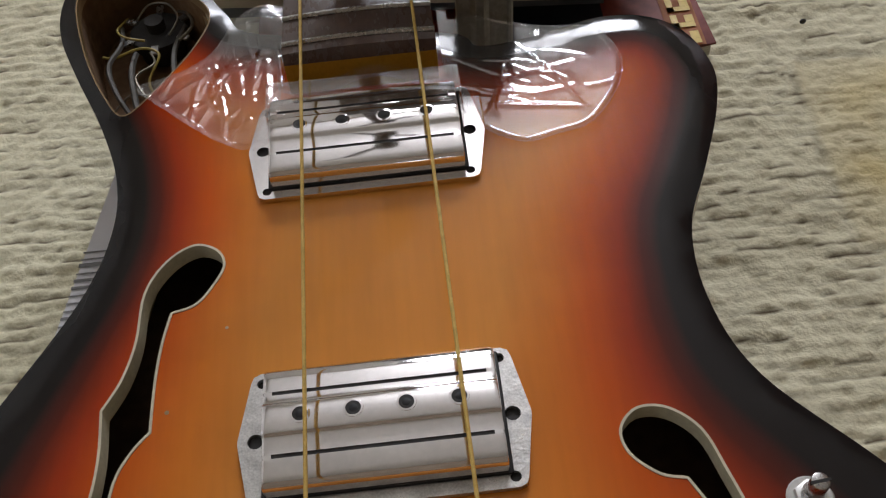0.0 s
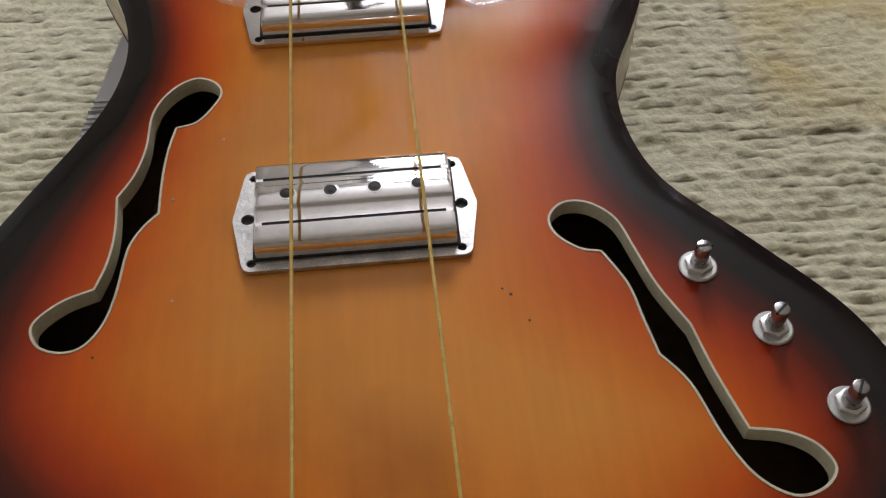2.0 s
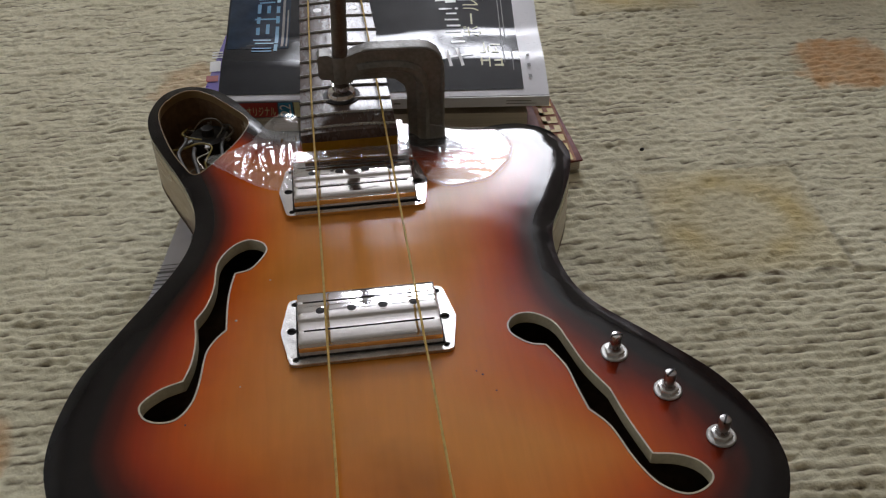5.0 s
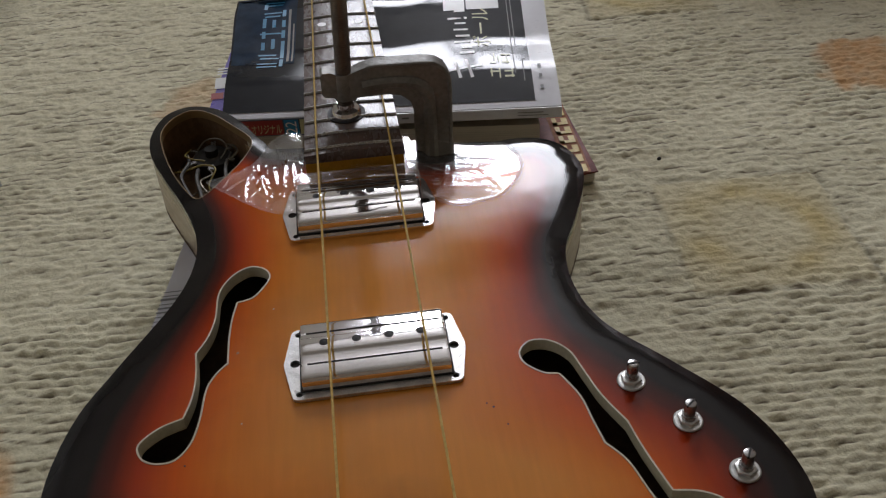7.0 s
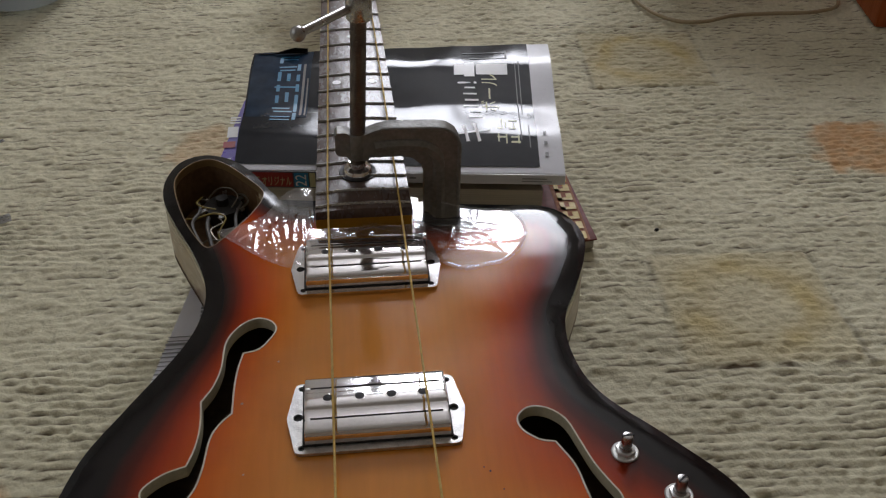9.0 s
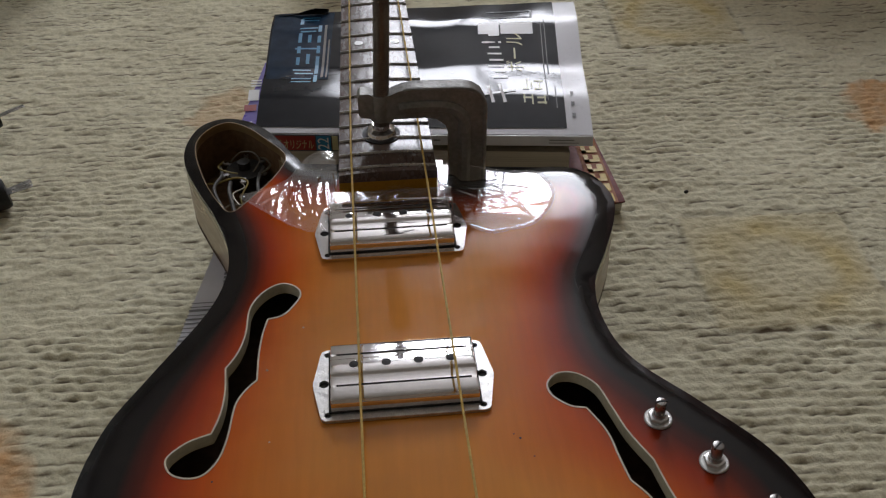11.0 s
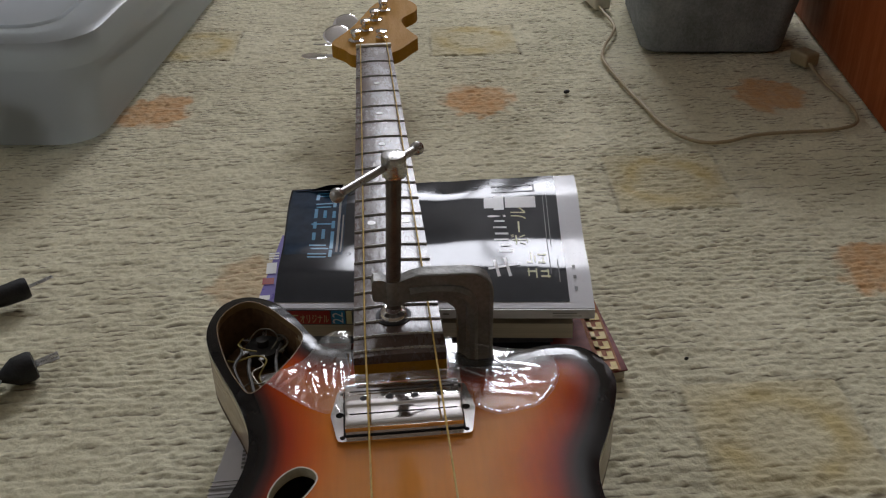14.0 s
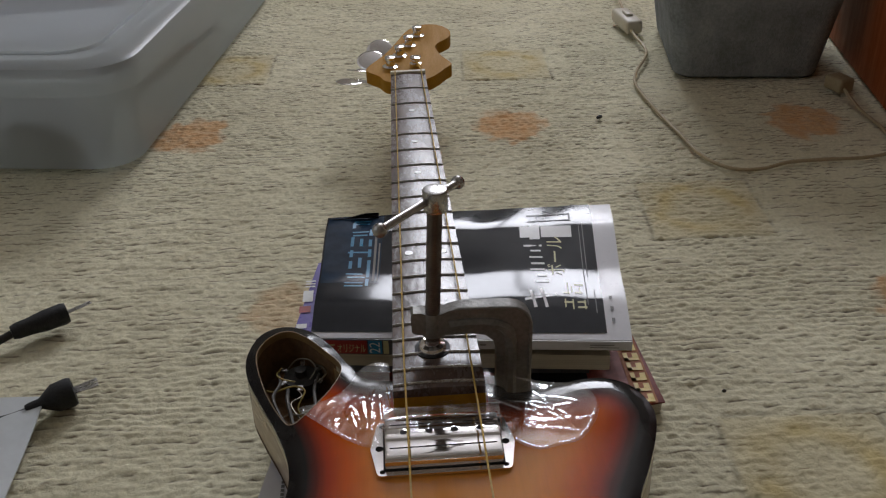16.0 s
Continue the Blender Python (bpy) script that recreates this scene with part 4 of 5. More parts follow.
COVER_GREY = material("glossy_grey_cover", (0.12, 0.13, 0.15), 0.16, vary=0.3, scale=10, coat=0.6, bump=0.1, bump_scale=16)
INK_BLUE = material("blue_ink", (0.025, 0.24, 0.48), 0.3, vary=0.2)
INK_RED = material("red_ink", (0.33, 0.02, 0.02), 0.35, vary=0.2)
INK_YELLOW = material("yellow_ink", (0.75, 0.52, 0.05), 0.4, vary=0.2)
INK_WHITE = material("white_ink", (0.8, 0.8, 0.8), 0.3, vary=0.1)
INK_PALE = material("pale_yellow_ink", (0.6, 0.58, 0.32), 0.3, vary=0.1)
INK_GREY = material("grey_ink", (0.2, 0.2, 0.2), 0.5, vary=0.2)
COVER_RED = material("dark_red_cover", (0.24, 0.035, 0.02), 0.5, vary=0.7, scale=14, spec=0.2)
COVER_PURPLE = material("violet_cover", (0.13, 0.09, 0.42), 0.3, vary=0.3, scale=20, coat=0.3)

MAG_BL, MAG_BR, MAG_TR, MAG_TL = Vector((-0.087, -0.405)), Vector((0.142, -0.432)), Vector((0.162, -0.258)), Vector((-0.078, -0.256))
MAG_Z = ZT - 0.025


RISE_V = np.linspace(0, 1, 41)
RISE_Z = np.concatenate([[0], np.cumsum(np.interp(RISE_V[:-1], (0.0, 0.18, 0.27, 0.43, 0.52, 0.76, 0.84, 1.0), (0.17, 0.17, -0.01, -0.01, 0.19, 0.17, -0.01, -0.05))) / 40])


def on_mag(u, v, up=0.0):
    """A place on the top cover: u across, v away."""
    p = MAG_BL.lerp(MAG_BR, u).lerp(MAG_TL.lerp(MAG_TR, u), v)
    return Vector((p.x, p.y, MAG_Z + 0.17 * np.interp(v, RISE_V, RISE_Z) + 0.0009 * math.sin(9 * u + 4 * v) * math.sin(math.pi * v) + 0.00022 * math.sin(31 * u - 13 * v) * v + up))


def sheet(u0, u1, v0, v1, up, nu=24, nv=16, fn=None):
    """A patch of the curved cover."""
    bm, g = bmesh.new(), {}
    for i in range(nu + 1):
        for j in range(nv + 1):
            g[i, j] = bm.verts.new((fn or on_mag)(u0 + (u1 - u0) * i / nu, v0 + (v1 - v0) * j / nv, up))
    for i in range(nu):
        for j in range(nv):
            bm.faces.new((g[i, j], g[i + 1, j], g[i + 1, j + 1], g[i, j + 1]))
    return bm


def thick_sheet(bm, deep):
    bmesh.ops.recalc_face_normals(bm, faces=bm.faces)
    bmesh.ops.solidify(bm, geom=bm.faces[:], thickness=deep)
    return bm


mag = thing("magazine", (0.03, -0.34, MAG_Z - 0.014), "thick glossy magazine with a black advertisement on its back cover", "magazine", "magazines under the neck")
MAG_PLAN = [MAG_BL.lerp(MAG_BR, u).lerp(MAG_TL.lerp(MAG_TR, u), v) for u, v in ((0.01, 0.004), (0.47, 0.004), (0.48, 0.05), (0.95, 0.05), (0.97, 0.98), (0.01, 0.98))]
part("page_block", rough_block(MAG_PLAN, MAG_Z - 0.014, MAG_Z - 0.0012), PAPER, mag, "cream page edges")
cover = part("cover", thick_sheet(sheet(0, 1, 0, 1, 0.0, 60, 48), 0.0008), COVER_WHITE, mag, "curled glossy cover")
part("black_panel", sheet(0.0, 0.925, 0.035, 1.0, 0.0004, 60, 48), COVER_BLACK, cover, "black printed picture")
part("blue_panel", sheet(0.006, 0.20, 0.40, 0.99, 0.0006, 16, 30), COVER_BLUE, cover, "dusky blue printed picture")

mag2 = thing("magazine", (0.02, -0.34, 0.035), "magazine with violet cover edge lying askew in the pile", "magazine", "magazines under the neck")
part("page_block", rough_block([(-0.100, -0.398), (0.128, -0.428), (0.138, -0.27), (-0.085, -0.285)], 0.0345, MAG_Z - 0.0157), PAPER, mag2, "cream page edges")
part("cover", rough_block([(-0.106, -0.400), (0.02, -0.415), (0.02, -0.275), (-0.088, -0.278)], MAG_Z - 0.0157, MAG_Z - 0.0145), COVER_PURPLE, mag2, "violet printed cover")
mid = thing("magazine", (0.02, -0.33, 0.009), "dark thick magazine in the middle of the pile", "magazine", "magazines under the neck")
part("page_block", rough_block([(-0.09, -0.372), (0.118, -0.395), (0.128, -0.27), (-0.08, -0.285)], 0.0095, 0.033), PAPER, mid, "cream page edges")
part("cover", rough_block([(-0.092, -0.374), (0.120, -0.397), (0.130, -0.268), (-0.082, -0.283)], 0.033, 0.0345), COVER_GREY, mid, "dark printed cover")
part("spine", rough_block([(-0.092, -0.376), (0.120, -0.399), (0.120, -0.3965), (-0.092, -0.3735)], 0.0095, 0.0345), COVER_GREY, mid, "dark printed spine")
mag3 = thing("magazine", (0.04, -0.40, 0.0), "thin red magazine with yellow lettering lying on the carpet", "magazine", "magazines under the neck")
part("page_block", rough_block([(-0.06, -0.475), (0.167, -0.436), (0.160, -0.30), (-0.06, -0.30)], 0.0, 0.0075), PAPER, mag3, "cream page edges")
part("cover", rough_block([(-0.06, -0.476), (0.169, -0.437), (0.1615, -0.30), (-0.06, -0.30)], 0.0078, 0.009), COVER_RED, mag3, "dark red printed cover")

pile = thing("magazine", (-0.03, -0.58, 0.0), "white-backed magazine with a barcode, under the body", "magazine", "magazines under the body")
part("page_block", rough_block([(-0.128, -0.640), (0.06, -0.640), (0.07, -0.500), (-0.106, -0.508)], 0.0, 0.0440), PAPER, pile, "cream page edges")
part("cover", rough_block([(-0.130, -0.641), (0.06, -0.640), (0.07, -0.499), (-0.107, -0.506)], 0.0442, 0.0458), COVER_WHITE, pile, "white back cover")

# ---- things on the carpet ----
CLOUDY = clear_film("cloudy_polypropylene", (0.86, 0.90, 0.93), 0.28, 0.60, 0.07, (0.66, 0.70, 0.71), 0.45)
FELT = material("grey_felt", (0.28, 0.30, 0.31), 0.95, vary=0.45, scale=30, bump=0.5, bump_scale=500)
WOODPANEL = material("red_brown_veneer", (0.42, 0.10, 0.024), 0.45, vary=0.35, scale=10, stretch=(8, 8, 0.6), spec=0.2)
BEIGE = material("beige_cable", (0.42, 0.33, 0.19), 0.5, vary=0.2)
IVORY = material("ivory_plastic", (0.55, 0.50, 0.40), 0.4, vary=0.15)


def round_rect(w, d, r, n=6):
    out = []
    for cx, cy, a0 in ((w / 2 - r, d / 2 - r, 0), (-w / 2 + r, d / 2 - r, 90), (-w / 2 + r, -d / 2 + r, 180), (w / 2 - r, -d / 2 + r, 270)):
        out += [Vector((cx + r * math.cos(radians(a0 + 90 * k / n)), cy + r * math.sin(radians(a0 + 90 * k / n)))) for k in range(n + 1)]
    return out


def loft(levels, m, cap_low=True, cap_high=False):
    """A shell through round rectangles (width, depth, radius, z)."""
    bm, rows = bmesh.new(), []
    for w, d, r, z in levels:
        rows.append([bm.verts.new(m @ Vector((p.x, p.y, z))) for p in round_rect(w, d, r)])
    for a, b in zip(rows, rows[1:]):
        for i in range(len(a)):
            bm.faces.new((a[i], a[(i + 1) % len(a)], b[(i + 1) % len(a)], b[i]))
    if cap_low:
        bm.faces.new(rows[0])
    if cap_high:
        bm.faces.new(rows[-1])
    return bm


BOXM = pose(-0.303, 0.004, 0, 0, 0, -8) @ pose(-0.20, 0.36, 0)
crate = thing("storage_box", BOXM.translation, "cloudy clear plastic storage box with a clip-on lid", "storage box")
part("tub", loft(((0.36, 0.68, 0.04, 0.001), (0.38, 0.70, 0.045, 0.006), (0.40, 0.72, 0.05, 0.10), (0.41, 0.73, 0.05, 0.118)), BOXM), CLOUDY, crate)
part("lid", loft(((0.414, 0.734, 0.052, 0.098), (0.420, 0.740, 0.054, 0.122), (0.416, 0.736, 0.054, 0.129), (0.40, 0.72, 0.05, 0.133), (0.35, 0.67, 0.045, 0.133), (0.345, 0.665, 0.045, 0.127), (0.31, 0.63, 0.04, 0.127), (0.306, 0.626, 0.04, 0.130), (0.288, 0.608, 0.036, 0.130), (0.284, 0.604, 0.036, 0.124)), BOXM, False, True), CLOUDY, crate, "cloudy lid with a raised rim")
STUFFED = material("dark_violet_cloth", (0.07, 0.06, 0.09), 0.8, vary=0.4, scale=14, bump=0.3, bump_scale=40)
solo("cloth_bag", loft(((0.20, 0.40, 0.06, 0.0075), (0.25, 0.46, 0.07, 0.03), (0.24, 0.45, 0.08, 0.075), (0.16, 0.35, 0.06, 0.096)), BOXM @ pose(-0.045, 0.07, 0, 0, 0, 6), True, True), STUFFED, "dark violet cloth bag packed inside the storage box", "bag")
BINM = pose(0.449, 0.205, 0, 0, 0, -8) @ pose(0, 0.115, 0)
solo("fabric_bin", loft(((0.175, 0.215, 0.02, 0.0), (0.187, 0.225, 0.025, 0.004), (0.24, 0.27, 0.03, 0.16), (0.27, 0.285, 0.035, 0.30), (0.264, 0.280, 0.035, 0.301), (0.234, 0.264, 0.03, 0.16), (0.165, 0.215, 0.02, 0.006)), BINM, True, True), FELT, "mottled grey felt storage bin standing on the carpet", "storage bin")
bm = box((0, -0.45, 0.0), (0.4, 0.6, 0.75), 0.003, m=pose(0.622, 0.36, 0.0, 0, 0, -9))
solo("cabinet", bm, WOODPANEL, "red-brown veneered cabinet side standing on the carpet", "cabinet")

# ---- prints and small things ----
def bars(places, fn, up):
    """Short printed strokes: (u, v, length along u, length along v)."""
    bm = None
    for u, v, du, dv in places:
        bm = merge(bm, sheet(u, u + du, v, v + dv, up, max(1, int(du / 0.03)), max(1, int(dv / 0.03)), fn))
    return bm


rnd = random.Random(4)


def strokes(u0, v0, du, dv, rows, cols, fill=0.7):
    """Glyph-like clusters of strokes in a field."""
    out = []
    for i in range(cols):
        for j in range(rows):
            cu, cv, w, h = u0 + du * i / cols, v0 + dv * j / rows, du / cols * fill, dv / rows * fill
            for k in range(3):
                if rnd.random() < 0.5:
                    out.append((cu + rnd.random() * w * 0.2, cv + h * (0.1 + 0.38 * k), w * rnd.uniform(0.6, 1.0), h * 0.14))
                else:
                    out.append((cu + w * (0.1 + 0.38 * k), cv + rnd.random() * h * 0.2, w * 0.14, h * rnd.uniform(0.6, 1.0)))
    return out


def prints(name, places, fn, up, mat, parent):
    for place in places:
        part(name, bars([place], fn, up), mat, parent)


prints("blue_print", strokes(0.085, 0.36, 0.085, 0.58, 7, 1, 0.95), on_mag, 0.0008, INK_BLUE, cover)
prints("small_print", [(0.175, 0.42, 0.008, 0.42), (0.19, 0.42, 0.005, 0.30)], on_mag, 0.0008, INK_GREY, cover)
prints("bottle_print", [(0.672, 0.715, 0.035, 0.085), (0.705, 0.700, 0.035, 0.115), (0.745, 0.715, 0.105, 0.085)], on_mag, 0.0008, INK_WHITE, cover)
prints("bottle_print", [(0.70, 0.845, 0.145, 0.008), (0.70, 0.905, 0.145, 0.008), (0.845, 0.845, 0.006, 0.068)], on_mag, 0.0008, INK_GREY, cover)
for mat, places in ((INK_WHITE, [(0.715, 0.375, 0.045, 0.020), (0.722, 0.425, 0.032, 0.018), (0.700, 0.475, 0.050, 0.014), (0.705, 0.520, 0.045, 0.014), (0.700, 0.565, 0.045, 0.012), (0.705, 0.610, 0.035, 0.012)]), (INK_PALE, strokes(0.80, 0.17, 0.075, 0.20, 2, 2, 0.85))):
    for place in places:
        part("brush_stroke", bars([place], on_mag, 0.0008), mat, cover)
prints("small_print", [(0.875, 0.2, 0.003, 0.60), (0.887, 0.42, 0.003, 0.40), (0.90, 0.15, 0.003, 0.16)] + [(0.945, 0.1 + 0.07 * k, 0.010, 0.022) for k in range(3)], on_mag, 0.0008, INK_GREY, cover)


def on_spine(u, h, up=0.0):
    d = (MAG_BR - MAG_BL).normalized()
    p = MAG_BL.lerp(MAG_BR, u) + Vector((d.y, -d.x)) * (0.0012 + up)
    return Vector((p.x, p.y, MAG_Z - 0.0138 + 0.0134 * h))


spine = part("spine", thick_sheet(sheet(0.0, 0.47, 0, 1, 0, 8, 2, on_spine), 0.001), COVER_GREY, mag, "dark printed spine")
part("red_title_strip", sheet(0.012, 0.178, 0.12, 0.98, 0.0012, 4, 1, on_spine), INK_RED, spine)
prints("title_print", strokes(0.017, 0.22, 0.064, 0.62, 1, 3, 0.85), on_spine, 0.0018, INK_PALE, spine)
part("blue_number_box", sheet(0.182, 0.225, 0.12, 0.98, 0.0012, 2, 1, on_spine), INK_BLUE, spine)
part("spine", thick_sheet(sheet(0.47, 1.0, 0.42, 1, 0, 8, 2, on_spine), 0.001), COVER_WHITE, mag, "white printed border bent over the edge")
prints("small_print", [(0.53, 0.72, 0.02, 0.10), (0.585, 0.66, 0.06, 0.06), (0.87, 0.78, 0.075, 0.06), (0.87, 0.62, 0.09, 0.05)], on_spine, 0.0012, INK_GREY, mag)
part("yellow_box", sheet(0.229, 0.246, 0.12, 0.98, 0.0012, 2, 1, on_spine), INK_PALE, spine)


def lettering(text, size, fn, u0, v0, per_u, per_v, up, mat, parent, turned=False, tall=1.0):
    """Letters of the built-in font, printed on the curved place fn from (u0, v0); turned: they read away along v."""
    cu = bpy.data.curves.new("lettering", "FONT")
    cu.body, cu.size = text, size
    ob = new("lettering", cu)
    me = bpy.data.meshes.new_from_object(ob.evaluated_get(bpy.context.evaluated_depsgraph_get()))
    bpy.data.objects.remove(ob)
    bpy.data.curves.remove(cu)
    bm = bmesh.new()
    bm.from_mesh(me)
    bpy.data.meshes.remove(me)
    for v in bm.verts:
        x, y = v.co.x, v.co.y * tall
        v.co = fn(u0 - y / per_u, v0 + x / per_v, up) if turned else fn(u0 + x / per_u, v0 + y / per_v, up)
    return part("lettering", bm, mat, parent, smooth=False)


SPINE_LONG, SPINE_HIGH = (MAG_BR - MAG_BL).length, 0.0134
lettering("22", 0.0100, on_spine, 0.219, 0.18, SPINE_LONG, SPINE_HIGH, 0.0019, INK_WHITE, spine, True, 1.1)
lettering("オリジナル", 0.0042, on_spine, 0.083, 0.26, SPINE_LONG, SPINE_HIGH, 0.0018, INK_PALE, spine, False, 2.0)
lettering("キ", 0.030, on_mag, 0.775, 0.165, 0.24, 0.165, 0.0008, INK_WHITE, cover, True, 1.0)
lettering("!", 0.022, on_mag, 0.745, 0.635, 0.24, 0.165, 0.0008, INK_WHITE, cover, True, 1.0)
lettering("ボール", 0.016, on_mag, 0.812, 0.43, 0.24, 0.165, 0.0008, INK_PALE, cover, True, 1.0)


def curled_corner():
    bm, rows = bmesh.new(), []
    for k in range(9):
        a = -0.5 + 2.6 * k / 8
        r = 0.005
        rows.append([bm.verts.new(on_mag(0.005, 0.975, 0.001) + Vector((0.042 * s + 0.004 * k * (1 - s), -0.010 * (1 - s) * k / 8 + r * math.sin(a) * 0.8, (r - r * math.cos(a)) * (1 - 0.75 * s)))) for s in np.linspace(0, 1, 8)])
    for a, b in zip(rows, rows[1:]):
        for i in range(len(a) - 1):
            bm.faces.new((a[i], a[i + 1], b[i + 1], b[i]))
    return thick_sheet(bm, 0.0004)


part("curled_corner", curled_corner(), COVER_BLACK, mag, "curled corner of the cover")


def on_flat(z):
    return lambda u, v, up=0.0: Vector((u, v, z + up))


part("violet_print", bars([(-0.103, -0.392, 0.009, 0.006), (-0.101, -0.373, 0.008, 0.006)], on_flat(MAG_Z - 0.0145), 0.0006), INK_WHITE, mag2)
part("violet_print", bars([(-0.100, -0.352, 0.009, 0.009)], on_flat(MAG_Z - 0.0145), 0.0006), INK_RED, mag2)
part("violet_print", bars([(-0.098, -0.337, 0.008, 0.016)] + [(-0.097, -0.316 + 0.004 * k, 0.008, 0.002) for k in range(3)], on_flat(MAG_Z - 0.0145), 0.0006), INK_WHITE, mag2)
part("black_picture", sheet(0.05, 0.118, -0.452, -0.39, 0.0, 4, 4, on_flat(0.0094)), COVER_BLACK, mag3)
part("orange_stripe", sheet(0.1475, 0.164, -0.438, -0.33, 0.0, 4, 4, on_flat(0.0094)), material("orange_ink", (0.40, 0.13, 0.03), 0.5, vary=0.3, spec=0.2), mag3)
part("yellow_print", bars([q for k in range(8) for q in ((0.1505, -0.437 + 0.0125 * k, 0.0115, 0.0034), (0.1505, -0.437 + 0.0125 * k, 0.0034, 0.0098), (0.1575, -0.4335 + 0.0125 * k, 0.0045, 0.0055))], on_flat(0.0097), 0.0003), INK_YELLOW, mag3)
for k in range(11):
    part("barcode_line", bars([(-0.1215 + 0.0005 * k, -0.592 + 0.0034 * k, 0.020, rnd.choice((0.0008, 0.0014, 0.002)))], on_flat(0.0458), 0.0004), INK_GREY, pile)
part("small_print", bars([(-0.100, -0.548 + 0.0035 * k, 0.0022, 0.0025) for k in range(8)], on_flat(0.0458), 0.0004), INK_GREY, pile)

# chips and specks in the lacquer
CHIP = material("bare_chip", (0.55, 0.42, 0.28), 0.7, vary=0.2)
for x, y, r, mat in ((0.048, -0.708, 0.0007, DARK), (0.0455, -0.7055, 0.0005, DARK), (0.0525, -0.7185, 0.0005, DARK), (-0.0475, -0.6285, 0.0007, CHIP), (-0.061, -0.6995, 0.0006, CHIP), (-0.084, -0.7185, 0.0006, DARK), (-0.064, -0.656, 0.0009, SIDE)):
    part("lacquer_chip", lathe(((r * 0.75, 0), (r * 0.8, 0.0001), (r * 0.4, 0.0002)), (x, y, ZT + 0.0001), 9), mat, guitar)


def plug(a, b, tip, r0, r1, cord_pts, prong):
    """A black moulded plug on its cord: a, b the body's ends, tip the prong's end."""
    a, b, tip = Vector(a), Vector(b), Vector(tip)
    ob = thing("cable_plug", ((a.x + b.x) / 2, (a.y + b.y) / 2, 0.0), "black moulded plug with a bent metal prong on its cord" if prong > 1 else "black moulded plug with a flat metal prong on its cord", "plug", "cable plugs on the carpet")
    d = (b - a).length
    ax = (b - a).normalized()
    part("plug_body", lathe(((r0 * 0.8, 0), (r0, d * 0.1), (r0 * 1.05, d * 0.3), (r1 * 0.95, d * 0.6), (r1, d * 0.92), (r1 * 0.9, d)), a, 18, ax), BLACK, ob)
    side = ax.cross(Vector((0, 0, 1))).normalized()
    for k in range(prong):
        off = side * (0.004 * (k - (prong - 1) / 2))
        bm = box((-0.0022, -0.0004, 0), (0.0022, 0.0004, (tip - b).length), 0.0002, m=Matrix.Translation(b + off) @ (tip - b + off * k).to_track_quat("Z", "Y").to_matrix().to_4x4())
        part("prong", bm, STEEL, ob, "flat metal prong")
    part("cord", tube(smooth_path([Vector(p) for p in cord_pts], 6), 0.0034, 10), BLACK, ob, "black cord")


plug((-0.345, -0.300, 0.011), (-0.305, -0.277, 0.013), (-0.288, -0.264, 0.014), 0.007, 0.0095, ((-0.345, -0.300, 0.010), (-0.365, -0.312, 0.006), (-0.39, -0.318, 0.004), (-0.46, -0.34, 0.004)), 1)
plug((-0.305, -0.398, 0.008), (-0.272, -0.384, 0.012), (-0.256, -0.376, 0.014), 0.004, 0.0115, ((-0.305, -0.398, 0.006), (-0.325, -0.405, 0.004), (-0.36, -0.42, 0.004), (-0.44, -0.46, 0.004)), 2)


def leaflet():
    bm = plate(dense([Vector(p) for p in ((-0.293, -0.388), (-0.42, -0.372), (-0.43, -0.56), (-0.292, -0.545))], 0.02), [], 0.0042, 0.0052, 0.02)
    for v in bm.verts:
        v.co.z += 0.006 * max(0, (v.co.y + 0.45) / 0.07) ** 2 + 0.0015 * math.sin(60 * v.co.x)
    ob = solo("paper_sheet", bm, material("white_paper", (0.62, 0.66, 0.68), 0.55, vary=0.12, scale=12), "white printed paper sheet lying on the carpet", "paper")
    return ob


sheet_ob = leaflet()
part("grey_print", sheet(-0.36, -0.322, -0.50, -0.425, 0.0, 3, 3, on_flat(0.0075)), INK_GREY, sheet_ob)

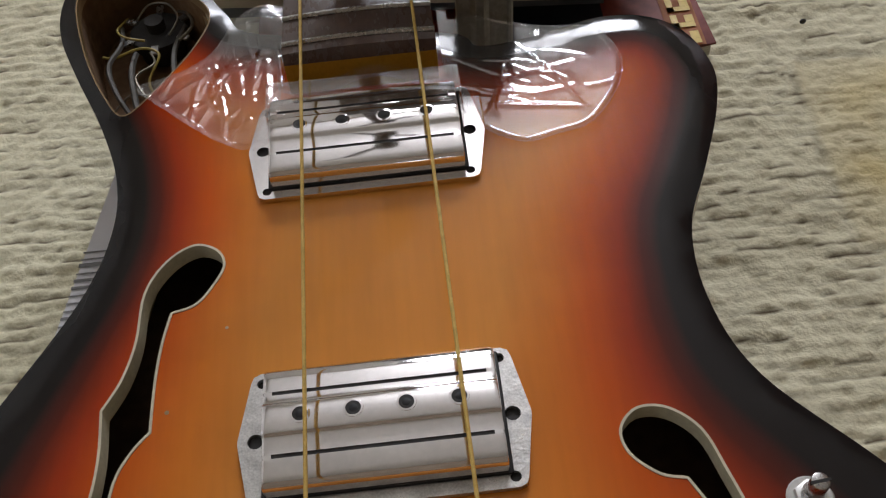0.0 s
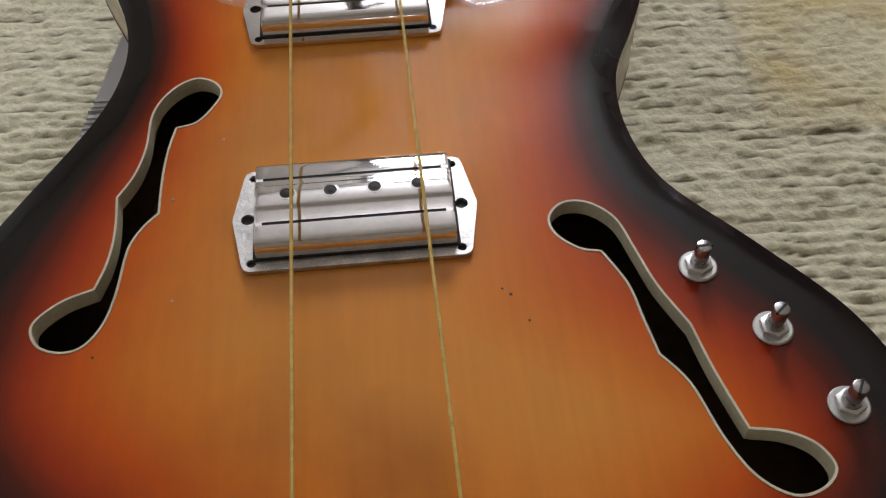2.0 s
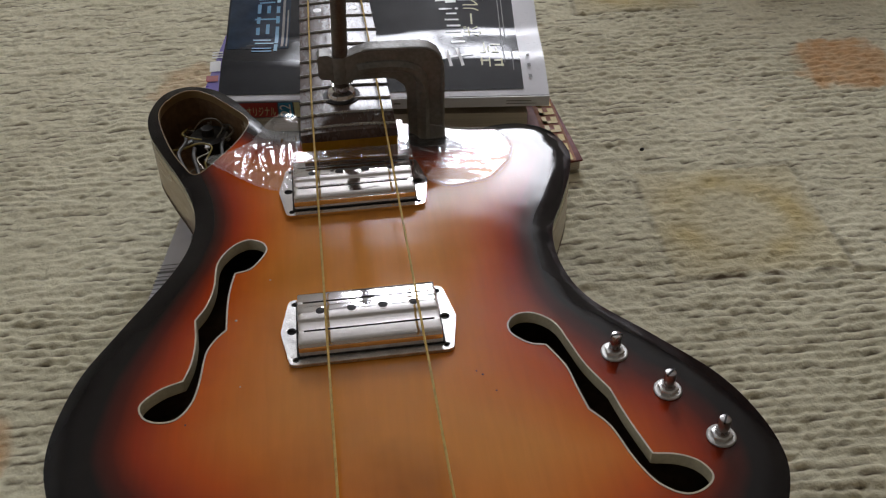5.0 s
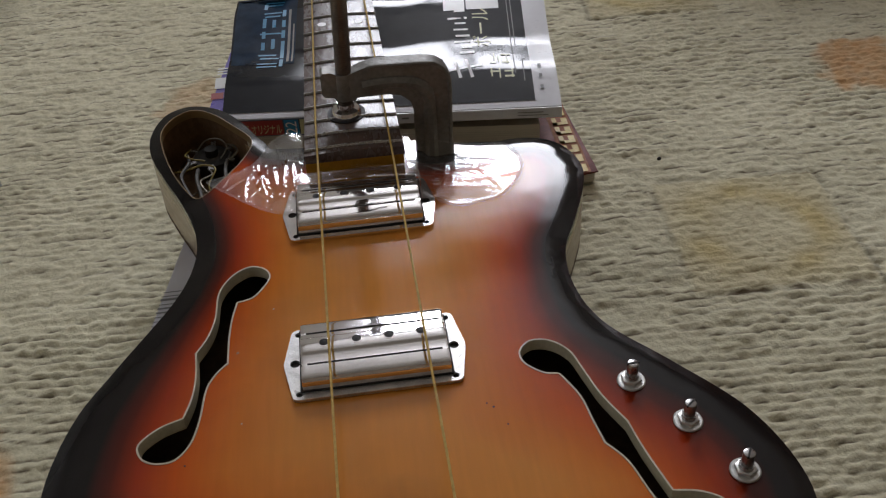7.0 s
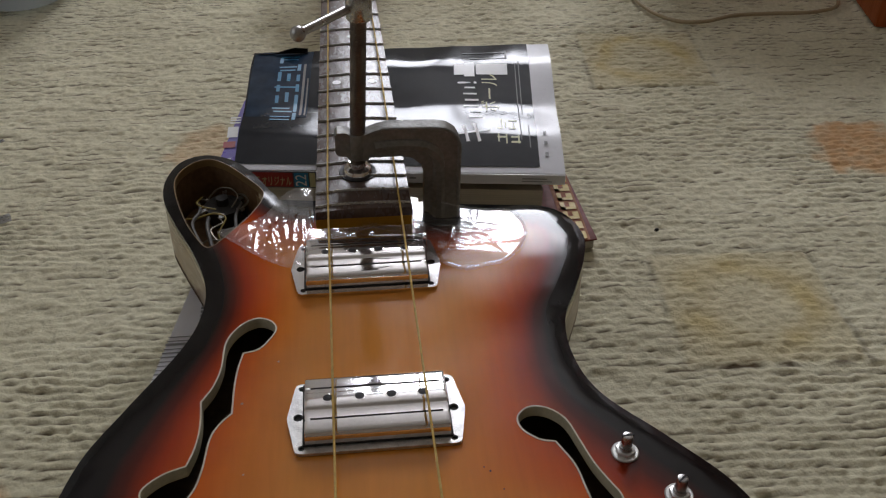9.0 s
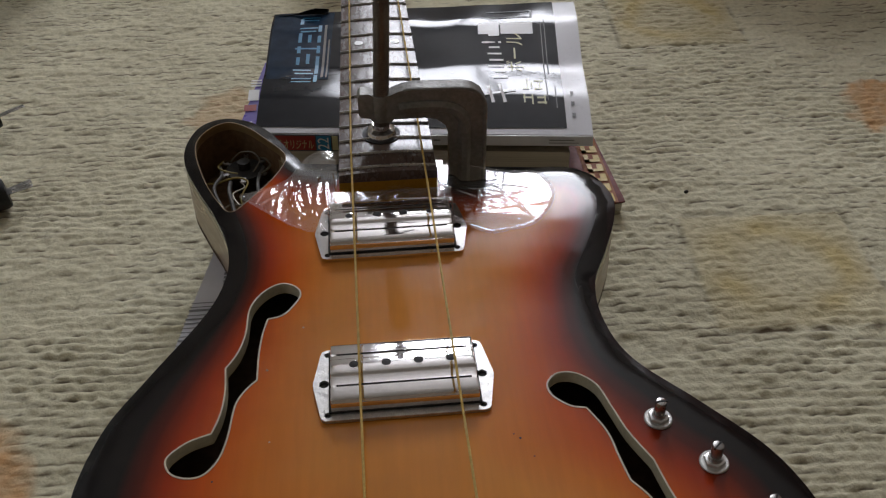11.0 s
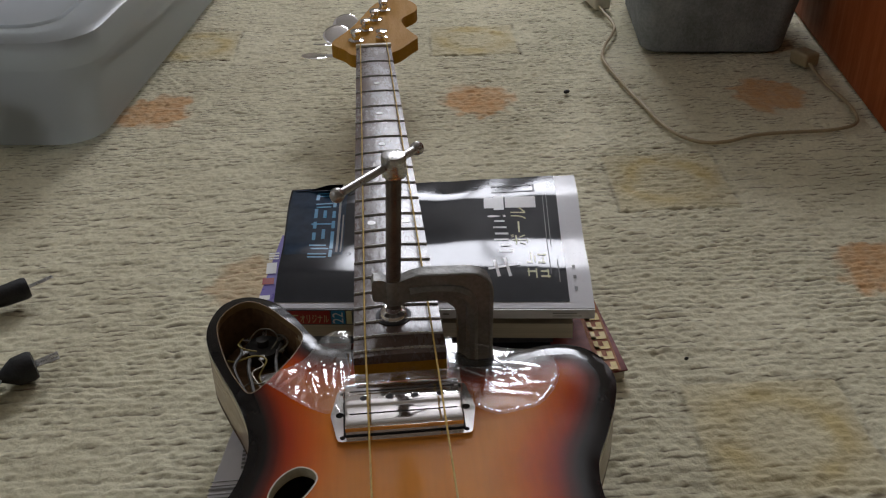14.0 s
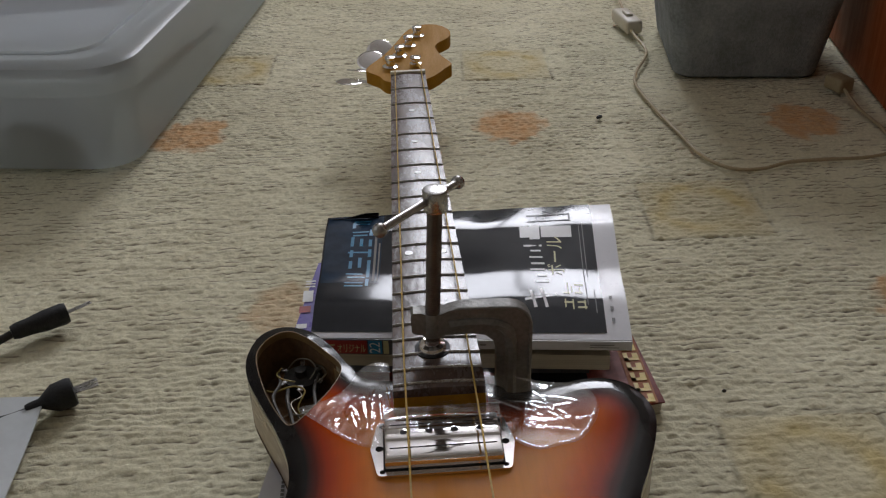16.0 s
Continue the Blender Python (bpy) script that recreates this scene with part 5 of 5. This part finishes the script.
cord = thing("lamp_cord", (0.34, 0.3, 0.0), "thin beige cord with an inline switch lying on the carpet", "cord")
path = [Vector(p) for p in ((0.362, 0.62, 0.012), (0.350, 0.50, 0.012), (0.340, 0.40, 0.009), (0.345, 0.33, 0.004), (0.332, 0.285, 0.006), (0.312, 0.245, 0.004), (0.300, 0.20, 0.003), (0.304, 0.12, 0.003), (0.312, 0.05, 0.003), (0.322, -0.02, 0.003), (0.344, -0.055, 0.003), (0.375, -0.060, 0.003), (0.41, -0.048, 0.003), (0.45, -0.046, 0.003), (0.50, -0.046, 0.003), (0.535, -0.030, 0.003), (0.548, 0.02, 0.003), (0.545, 0.08, 0.005), (0.547, 0.13, 0.010))]
part("cable", tube(smooth_path(path, 8), 0.0021, 8), BEIGE, cord)
bm = box((-0.013, -0.036, 0), (0.013, 0.036, 0.020), 0.005, m=pose(0.342, 0.435, 0.002, 0, 0, 6), seg=3)
sw = part("inline_switch", bm, IVORY, cord, "ivory plastic inline switch")
part("rocker", box((-0.005, -0.011, 0.019), (0.005, 0.011, 0.024), 0.0015, m=pose(0.342, 0.435, 0.002, 0, 0, 6)), IVORY, sw)
part("cable_socket", box((-0.012, -0.014, 0), (0.012, 0.016, 0.018), 0.004, m=pose(0.549, 0.150, 0.002, 0, 0, 20), seg=3), BEIGE, cord, "beige plug end")
bm = bmesh.new()
bmesh.ops.create_icosphere(bm, subdivisions=2, radius=1, matrix=pose(0.232, 0.103, 0.002, 0, 0, 40) @ Matrix.Diagonal((0.005, 0.003, 0.0022, 1)))
solo("crumb", bm, DARK, "small dark crumb lying on the carpet", "crumb")
bm = bmesh.new()
bmesh.ops.create_icosphere(bm, subdivisions=2, radius=1, matrix=pose(0.219, -0.421, 0.002, 0, 0, 10) @ Matrix.Diagonal((0.0018, 0.0012, 0.0015, 1)))
solo("crumb", bm, DARK, "small dark crumb lying on the carpet", "crumb")
for lo, hi, turn, mat, label in (((-0.13, -0.25, 0.008), (0.02, 0.08, 0.07), 10, FELT, "dark folded cloth inside the plastic box"),
                                 ((-0.05, -0.335, 0.008), (0.03, -0.285, 0.095), 22, BLACK, "black case leaning inside the plastic box"),
                                 ((0.03, -0.10, 0.008), (0.13, 0.20, 0.085), -6, COVER_WHITE, "pale bundle inside the plastic box"),
                                 ((-0.12, -0.26, 0.088), (0.10, -0.10, 0.112), 14, COVER_WHITE, "pale flat packet near the lid of the plastic box")):
    solo("stored_item", box(lo, hi, 0.012, m=BOXM @ pose(0, 0, 0, 0, 0, turn), seg=3), mat, label, "stored item", "items in the box")
